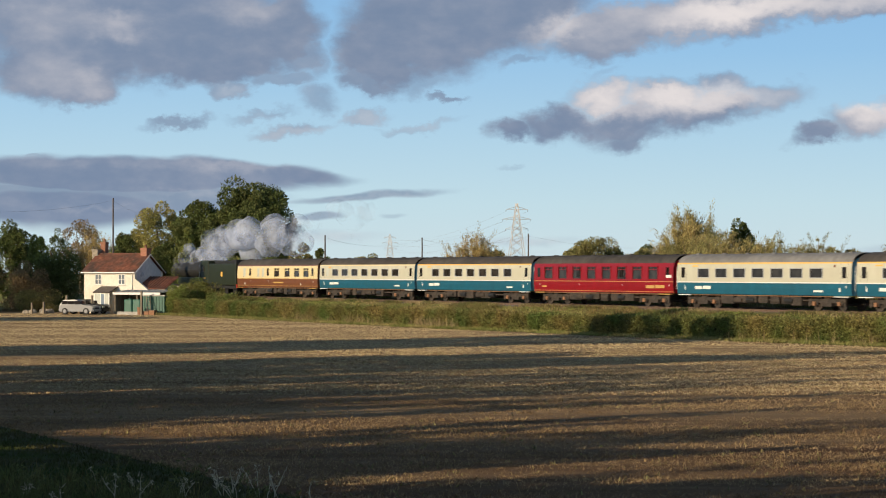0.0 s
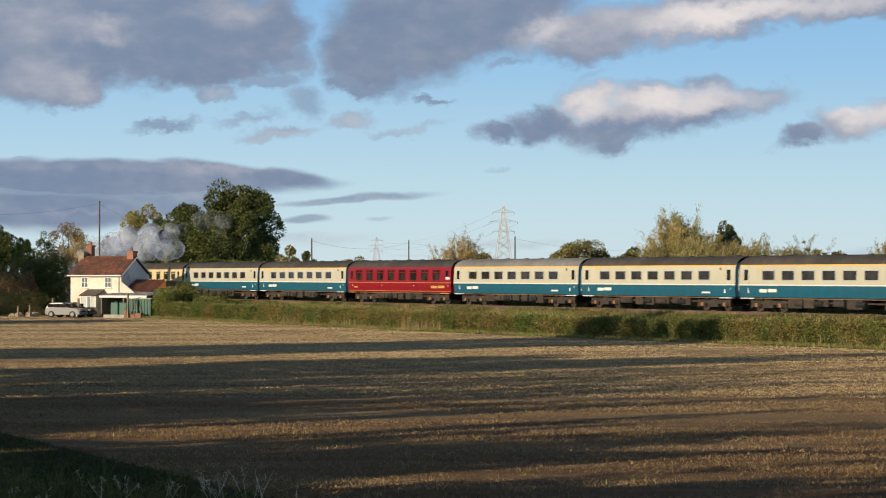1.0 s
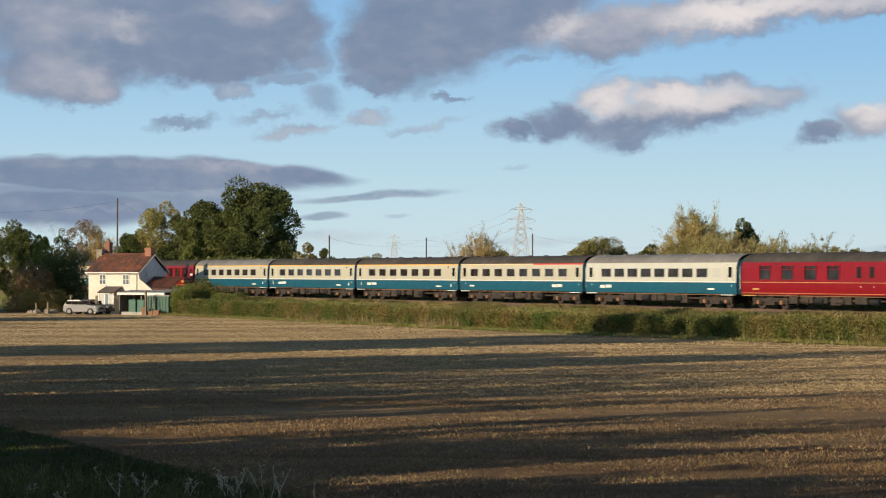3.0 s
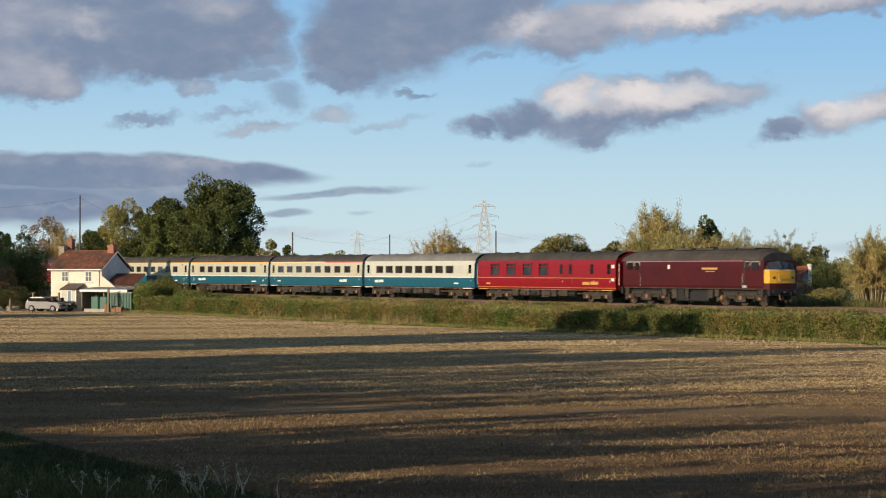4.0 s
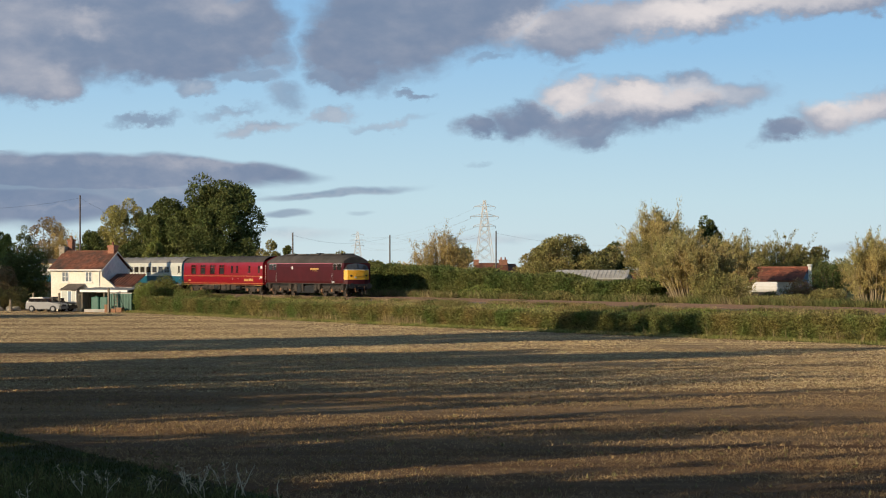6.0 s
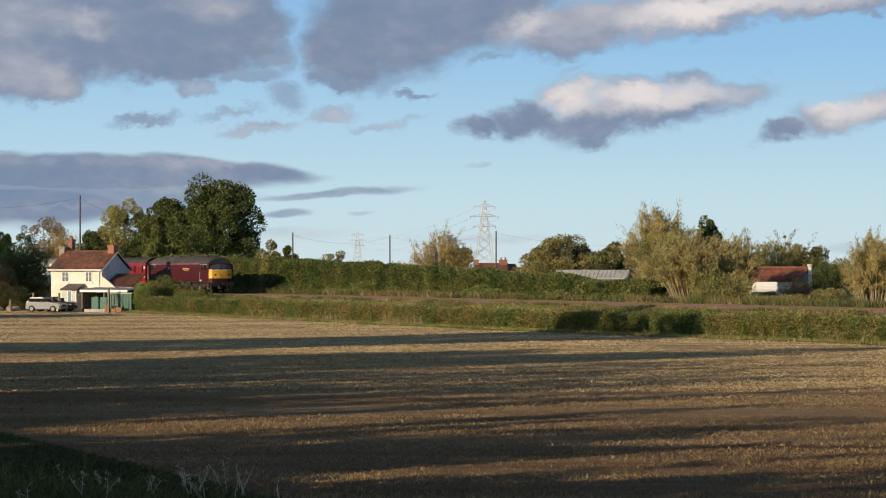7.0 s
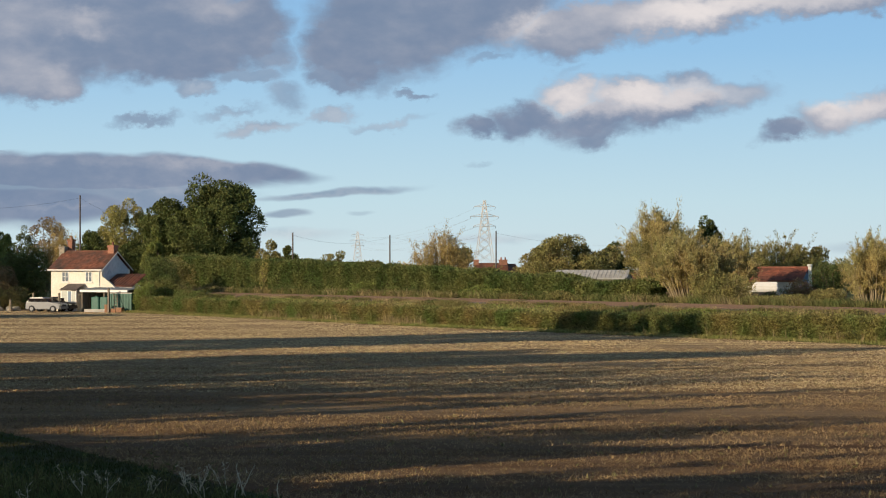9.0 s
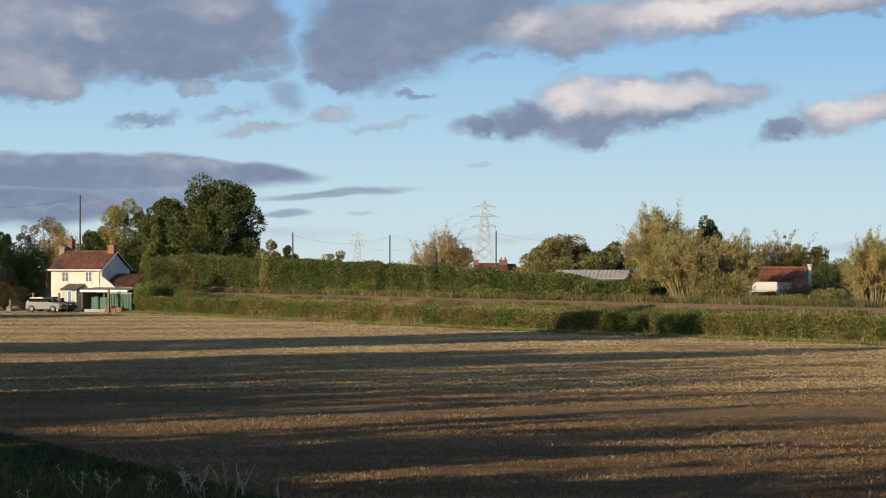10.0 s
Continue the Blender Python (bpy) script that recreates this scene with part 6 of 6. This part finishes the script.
        # cab side windows and doors
        for y in (-1, 1):
            yy = y * 1.335
            for x0, x1 in ((6.30, 6.85), (7.05, 7.90)):
                xs = sorted((s * x0, s * x1))
                part("cab_window", boxed(xs[0], xs[1], yy - 0.022, yy + 0.022, 2.42, 2.97, 0.02), "glass", v)
                part("cab_window_frame", boxed(xs[0] - 0.03, xs[1] + 0.03, yy - 0.014, yy + 0.014, 2.39, 3.0, 0.01), "greypaint", v)
            xs = sorted((s * 6.25, s * 6.21))
            part("door_edge", boxed(xs[0], xs[1], y * 1.352 - 0.008, y * 1.352 + 0.008, 1.1, 2.9), "under", v)
            bm = bmesh.new()
            tube(bm, (s * 6.1, y * 1.39, 1.3), (s * 6.1, y * 1.39, 2.2), 0.014, 0.014, 5)
            part("handrail", bm, "greypaint", v)
    for s in (-1, 1):
        part("cantrail_line", boxed(-7.9, 6.0, s * 1.315 - 0.012, s * 1.315 + 0.012, 3.01, 3.06), "orange" if s > 0 else "pink", v)
    part("nameplate", boxed(1.4, 3.2, -1.365, -1.34, 2.46, 2.60), "gold", v)
    part("nameplate", boxed(1.8, 2.9, -1.365, -1.34, 2.32, 2.36), "gold", v)
    part("number_panel", boxed(-2.7, -2.45, -1.365, -1.34, 2.50, 2.78), "white", v)
    part("data_panel", boxed(6.0, 6.5, -1.362, -1.34, 1.26, 1.42), "greypaint", v)
    part("underframe", boxed(-h + 0.2, h - 0.2, -1.0, 1.0, 0.88, 1.22), "locoblack", v)
    part("sole_bar", boxed(-h + 0.3, h - 0.3, -1.33, -1.27, 1.14, 1.21), "under", v)
    for x0, x1, z0, m in ((-2.35, -1.75, 0.45, "under"), (-1.65, -0.85, 0.36, "locoblack"), (2.05, 2.55, 0.52, "under"), (-0.75, -0.35, 0.5, "under")):
        part("battery_box", boxed(x0, x1, -1.27, -1.18, z0, 1.1, 0.02), m, v)
    for x in (-8.0, -3.3, 3.0, 7.9):
        part("sand_box", boxed(x - 0.25, x + 0.25, -1.28, -0.95, 0.62, 1.12, 0.04), "under", v)
        bm = bmesh.new()
        tube(bm, (x, -1.1, 0.62), (x + 0.2, -0.85, 0.12), 0.03, 0.025, 6)
        part("sand_pipe", bm, "rust", v)
    for x0, x1 in ((-2.0, -0.4), (-0.3, 1.9)):
        part("fuel_tank", boxed(x0, x1, -1.2, 1.2, 0.28, 0.95, 0.08), "locoblack", v)
    for x in (-5.7, 5.5):
        bogie(v, x, 3, 4.3, 0.56)
    return v


add(diesel(), 10 * L + 0.75, 10 * L + 0.75 + 18.0)


def steam():
    """The leading engine with its tender, running chimney first towards -x."""
    v = empty("steam_locomotive", pose(0, 0, 0), "dark green steam locomotive with tender at the head of the train", "locomotive")
    t = part("tender", boxed(2.6, 10.0, -1.3, 1.3, 1.1, 3.35, 0.08), "locogreen", v)
    part("coal", boxed(3.4, 8.6, -1.0, 1.0, 3.3, 3.62, 0.15), "locoblack", t)
    part("crest", boxed(6.0, 6.4, -1.32, -1.29, 2.0, 2.5, 0.008), "orange", t)
    part("rear_platform", boxed(8.6, 9.98, -1.26, 1.26, 3.2, 3.75, 0.06), "locoblack", t)
    part("ladder", boxed(9.99, 10.05, -1.1, -0.75, 1.2, 3.2), "locoblack", t)
    part("number_bar", boxed(0.8, 1.7, -1.33, -1.29, 1.72, 1.92), "gold", v)
    bm = bmesh.new()
    tube(bm, (0.0, -1.34, 1.2), (0.0, -1.34, 3.2), 0.025, 0.025, 6)
    part("handrail", bm, "steel", v)
    part("frame", boxed(-9.4, 10.0, -1.1, 1.1, 0.75, 1.15), "locoblack", v)
    part("cab", boxed(0.2, 2.5, -1.3, 1.3, 1.2, 3.7, 0.1), "locogreen", v)
    part("cab_window", boxed(0.7, 1.3, -1.33, -1.28, 2.5, 3.1), "glass", v)
    bm = bmesh.new()
    tube(bm, (-8.6, 0, 2.65), (0.3, 0, 2.75), 0.82, 0.95, 22)
    b = part("boiler", bm, "locoblack", v)
    bm = bmesh.new()
    tube(bm, (-9.6, 0, 2.65), (-8.0, 0, 2.65), 0.86, 0.86, 22)
    part("smokebox", bm, "locoblack", b)
    bm = bmesh.new()
    tube(bm, (-8.8, 0, 3.4), (-8.8, 0, 3.95), 0.30, 0.26, 14)
    tube(bm, (-8.8, 0, 3.9), (-8.8, 0, 4.0), 0.33, 0.33, 14)
    part("chimney", bm, "locoblack", b)
    bm = bmesh.new()
    tube(bm, (-4.4, 0, 3.4), (-4.4, 0, 3.85), 0.4, 0.25, 14)
    part("dome", bm, "locoblack", b)
    for x in (-5.6, -3.6, -1.6):
        bm = bmesh.new()
        for y in (-0.72, 0.72):
            tube(bm, (x, y - 0.06, 0.93), (x, y + 0.06, 0.93), 0.93, 0.93, 26)
        part("driving_wheel", bm, "locogreen", v)
    for x in (-9.0, -7.4, 3.8, 6.2, 8.6):
        bm = bmesh.new()
        for y in (-0.72, 0.72):
            tube(bm, (x, y - 0.06, 0.5), (x, y + 0.06, 0.5), 0.5, 0.5, 20)
        part("wheel", bm, "locoblack", v)
    bm = bmesh.new()
    tube(bm, (-7.0, -1.1, 0.9), (-1.6, -1.1, 0.75), 0.06, 0.06, 6)
    part("connecting_rod", bm, "steel", v)
    part("splasher", boxed(-6.6, 0.2, -1.2, -0.6, 1.15, 1.9, 0.08), "locogreen", v)
    part("buffer_beam", boxed(10.0, 10.12, -1.25, 1.25, 0.85, 1.2), "red", v)
    return v


add(steam(), -20.6, 0.0)


def puffs(name, seed, n, x0, x1, z0, rise, r0, r1, label, material="smoke"):
    """Part of the plume: overlapping billows, drawn out along the train."""
    rng = np.random.default_rng(seed)
    v = empty(name, pose(0, 0, 0), label, "steam", "billows of steam")
    for i in range(n):
        k = (i + rng.uniform(0, 1)) / n
        bm = bmesh.new()
        bmesh.ops.create_icosphere(bm, subdivisions=3, radius=1.0)
        r = (r0 + (r1 - r0) * k) * rng.uniform(0.7, 1.25)
        off = Vector(rng.uniform(0, 50, 3))
        for q in bm.verts:
            d = 1 + 0.30 * noise.fractal(q.co * 1.1 + off, 1.0, 2.0, 3)
            q.co = Vector((q.co.x * 1.5, q.co.y, q.co.z * 0.95)) * d * r
        c = Vector((x0 + (x1 - x0) * k + rng.normal(0, 0.8), rng.normal(0.4, 0.7), z0 + rise * k ** 0.8 + rng.normal(0, 0.25 + 0.9 * k)))
        bmesh.ops.translate(bm, verts=bm.verts, vec=c)
        for f in bm.faces:
            f.smooth = True
        part("billow", bm, material, v)
    return v


PLUME = []
for i, (n, x0, x1, z0, rise, r0, r1) in enumerate(((11, 1.0, 17.0, 3.7, 1.3, 0.6, 1.4), (12, 15.0, 34.0, 4.9, 1.8, 1.4, 1.5), (7, 33.0, 52.0, 6.6, 0.8, 1.5, 1.1))):
    PLUME.append((puffs("steam_plume", 90 + i, n, x0, x1, z0, rise, r0, r1, "pale grey billowing steam trailing above the train", "smoke" if i < 2 else "wisp"), -124.0))


# ---- straw, tufts and weeds ----
def tufts(name, pts, height, width, material, rng, label, category, lean=0.35, blades=3):
    """Thin upright blades, several from each root."""
    pts = np.repeat(np.asarray(pts, np.float32), blades, 0)
    n = len(pts)
    pts[:, :2] += rng.normal(0, 0.04, (n, 2))
    h = height * rng.uniform(0.45, 1.3, n)[:, None]
    a = rng.uniform(0, 2 * math.pi, n)
    s = np.stack([np.cos(a), np.sin(a), np.zeros(n)], 1) * width * rng.uniform(0.6, 1.4, n)[:, None]
    up = np.concatenate([rng.normal(0, lean, (n, 2)), np.ones((n, 1))], 1) * h
    v = np.stack([pts - s, pts + s, pts + up], 1).reshape(-1, 3)
    f = np.arange(n * 3).reshape(-1, 3)
    return tagged(bulk(name, v, f, material), label, category, kind="stuff")


rng = np.random.default_rng(5)


def field_points(n, y0, y1, power=1.0):
    y = y0 + (y1 - y0) * rng.uniform(0, 1, n) ** power
    x = rng.uniform(-0.215, 0.215, n) * y
    k = x > -12.6 + (61.5 - y) * 0.5
    k |= y > 64
    # not past the hedge
    q = (x - T0.x) * TN.x + (y - T0.y) * TN.y
    s = (x - T0.x) * TD.x + (y - T0.y) * TD.y
    k &= q < np.interp(s, *zip(*HEDGE_Q)) - 0.8
    # swaths left by the harvester, thicker and thinner
    swath = np.sin(y * 1.9 + 0.8 * np.sin(x * 0.07 + y * 0.21)) + np.sin(y * 0.53 + x * 0.02) + 0.6 * np.sin(y * 5.3 + x * 0.05)
    k &= rng.uniform(0, 1, n) < 0.62 + 0.24 * swath
    x, y = x[k], y[k]
    return np.stack([x, y, np.full(len(x), 0.0)], 1)


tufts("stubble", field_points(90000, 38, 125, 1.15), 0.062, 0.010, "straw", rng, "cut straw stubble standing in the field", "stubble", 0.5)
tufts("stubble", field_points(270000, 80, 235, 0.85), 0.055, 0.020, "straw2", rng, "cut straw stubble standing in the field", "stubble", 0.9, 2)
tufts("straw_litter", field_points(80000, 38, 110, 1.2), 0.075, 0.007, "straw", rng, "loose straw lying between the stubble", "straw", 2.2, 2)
tufts("field_weeds", field_points(2500, 38, 150, 1.2), 0.10, 0.02, "stubble_green", rng, "green weeds among the stubble", "weeds", 0.7)

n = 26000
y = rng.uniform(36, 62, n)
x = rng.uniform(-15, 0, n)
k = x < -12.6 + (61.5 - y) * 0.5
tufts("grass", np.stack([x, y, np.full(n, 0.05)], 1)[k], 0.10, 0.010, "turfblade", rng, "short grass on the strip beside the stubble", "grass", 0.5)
n = 9000
s = rng.uniform(-112, 60, n)
q = np.interp(s, *zip(*HEDGE_Q)) + rng.uniform(-1.6, 0.6, n)
pts = np.array(T0)[None] + s[:, None] * np.array(TD) + q[:, None] * np.array(TN)
tufts("verge_grass", pts, 0.24, 0.025, "blade", rng, "long green grass along the hedge foot", "grass", 0.4, 4)
n = 320
s = np.concatenate([rng.normal(c, w, n // 6 if c < -30 else n // 16) for c, w in ((-40, 1.4), (-43, 1.0), (-66, 1.6), (-56, 4.0), (0, 6), (11, 6))])
q = np.interp(s, *zip(*HEDGE_Q)) + rng.uniform(-0.35, 0.1, len(s))
pts = np.array(T0)[None] + s[:, None] * np.array(TD) + q[:, None] * np.array(TN)
tufts("dry_grass", pts, 0.80, 0.022, "dry", rng, "tall pale dry grass against the hedge", "grass", 0.18, 3)


def lineside(n, s0, s1, q0, q1, patch, keep, seed):
    """Roots beside the tracks, in patches along the line."""
    s = rng.uniform(s0, s1, n)
    q = rng.uniform(q0, q1, n)
    p = np.array([noise.noise((a * patch, b * 0.4, seed)) for a, b in zip(s, q)])
    k = p > keep
    s, q = s[k], q[k]
    pts = np.array(T0)[None] + s[:, None] * np.array(TD) + q[:, None] * np.array(TN)
    pts[:, 2] = np.interp(q, *zip(*PROFILE)) - 0.02
    return pts


tufts("lineside_grass", lineside(9000, -118, 60, -4.6, -2.3, 0.3, -0.6, 1), 0.16, 0.022, "blade", rng, "rough grass and weeds beside the tracks", "grass", 0.4, 4)
tufts("lineside_weeds", lineside(16000, -118, 60, -4.4, -2.7, 0.12, 0.16, 2), 0.36, 0.024, "rank", rng, "rank green and brown weeds beside the tracks", "weeds", 0.35, 4)
tufts("lineside_dry_grass", lineside(7000, -118, 60, -4.0, -2.2, 0.22, 0.10, 3), 0.22, 0.020, "dry", rng, "pale dry grass beside the tracks", "grass", 0.35, 3)
tufts("bank_weeds", lineside(26000, -135, 60, 5.3, 8.2, 0.2, -0.3, 4), 0.75, 0.032, "rank", rng, "rank green weeds below the tall hedge", "weeds", 0.4, 4)
tufts("bank_dry_grass", lineside(9000, -135, 60, 5.2, 7.4, 0.14, 0.12, 5), 0.85, 0.026, "dry", rng, "pale dry grass below the tall hedge", "grass", 0.3, 3)
tufts("shoulder_grass", lineside(9000, -118, 60, -2.4, -1.5, 0.18, -0.02, 6) + np.array([[0, 0, 0.05]]), 0.26, 0.020, "rank", rng, "weeds growing through the ballast shoulder", "weeds", 0.45, 3)
tufts("shoulder_dry_grass", lineside(9000, -118, 60, -2.4, -1.6, 0.25, 0.0, 9) + np.array([[0, 0, 0.05]]), 0.22, 0.018, "dry", rng, "dry grass growing through the ballast shoulder", "grass", 0.45, 3)
tufts("between_tracks_weeds", lineside(7000, -118, 60, 1.5, 2.1, 0.2, 0.0, 7) + np.array([[0, 0, 0.08]]), 0.20, 0.020, "rank", rng, "low weeds growing between the two tracks", "weeds", 0.45, 3)
# brambles and saplings break the line of the tall hedge and the track side
grow = random.Random(8)
for i in range(16):
    s_at = -130 + 6.2 * i + grow.uniform(-2, 2)
    p = on_line(s_at, grow.uniform(7.0, 8.2))
    bush("bramble", p.x, p.y, 1.3, 1.3 + grow.uniform(1.1, 2.2), grow.uniform(2.6, 5.0), grow.choice(("l_backhedge", "l_hedge", "l_backhedge", "l_olive", "l_green")), 300 + i, "bramble growing out from the tall hedge", 1500, 0.15, clumps=16)
for i, s_at in enumerate((-122, -97, -88, -74, -61, -52, -45)):
    p = on_line(s_at, 9.2)
    top = interp(s_at, [(-135, 5.75), (-126, 5.65), (-100, 5.05), (-70, 4.45), (-51, 3.70), (-33, 3.1)])
    bush("hedge_sapling", p.x, p.y, 1.3, top + grow.uniform(0.25, 0.7), grow.uniform(1.6, 3.2), grow.choice(("l_olive", "l_backhedge", "l_yellow")), 330 + i, "young shoots standing above the tall hedge", 1300, 0.13, clumps=14)
for i, (s_at, wide, high) in enumerate(((-8, 3.4, 0.55), (-1, 3.0, 0.5), (6, 3.4, 0.8), (-86, 2.0, 0.6), (-97, 4.0, 1.2))):
    p = on_line(s_at, -3.9)
    bush("lineside_bush", p.x, p.y, 1.1, 1.3 + high, wide, grow.choice(("l_olive", "l_hedge", "l_green")), 350 + i, "low scrub between the hedge and the tracks", 1500, 0.12, clumps=16, depth=1.6)


def weed(x, y, h, seed, material):
    r = np.random.default_rng(seed)
    w = empty("weed", pose(x, y, 0.04), "tall dry weed stalk on the near verge", "weed", "weeds on the near verge")
    tips = []
    for i in range(r.integers(1, 4)):
        d = Vector((r.normal(0, 0.30), r.normal(0, 0.2), 1)).normalized()
        line = [Vector((0.04 * i, 0, 0))]
        for j in range(4):
            line.append(line[-1] + d * h / 4)
            d = (d + Vector((r.normal(0, 0.25), r.normal(0, 0.2), 0))).normalized()
        tips += line[2:]
        part("stem", rope(bmesh.new(), line, (0.012, 0.010, 0.008, 0.006, 0.003)), material, w)
    pts = np.array([t for t in tips for _ in range(4)]) + r.normal(0, 0.03, (len(tips) * 4, 3))
    v, f = cards(r, pts, np.full(len(pts), 0.05), long=2.2, up=0.3, wide=0.25)
    bulk("leaves", v, f, material, w)


for xx, yy, h in ((-4.55, 42.3, 0.5), (-4.2, 43.4, 0.68), (-3.85, 43.0, 0.62), (-4.9, 43.5, 0.45), (-5.6, 43.0, 0.4), (-3.1, 42.4, 0.4), (-7.4, 44.5, 0.5)):
    weed(xx, yy, h, int(xx * -100), "paledry")
# stalks stand along the strip of rough verge nearest to the camera
for i in range(95):
    yy = 40.5 + rng.uniform(0, 6.0)
    xx = -9.2 + rng.uniform(0, 1) ** 1.3 * 6.2 - (yy - 41) * 0.55
    weed(xx, yy, rng.uniform(0.2, 0.6), 200 + i, "paledry" if rng.uniform() < 0.12 else "rank")
n = 2200
y = rng.uniform(39, 48, n)
x = rng.uniform(-11.5, -3.2, n)
k = x < -5.2 - (y - 42) * 0.75 + rng.normal(0, 0.6, n)
tufts("rough_grass", np.stack([x, y, np.full(n, 0.05)], 1)[k], 0.34, 0.009, "rank", rng, "rough brown-green grass on the near verge", "grass", 0.5, 3)


def motions():
    for v, mid in TRAIN + PLUME:
        rows = []
        for i in range(11):
            p = on_line(mid - SPEED * i, 0, RAIL)
            rows.append((float(i), pose(p.x, p.y, p.z, 0, 0, TRACK_YAW)))
        walk(v, rows)


motions()
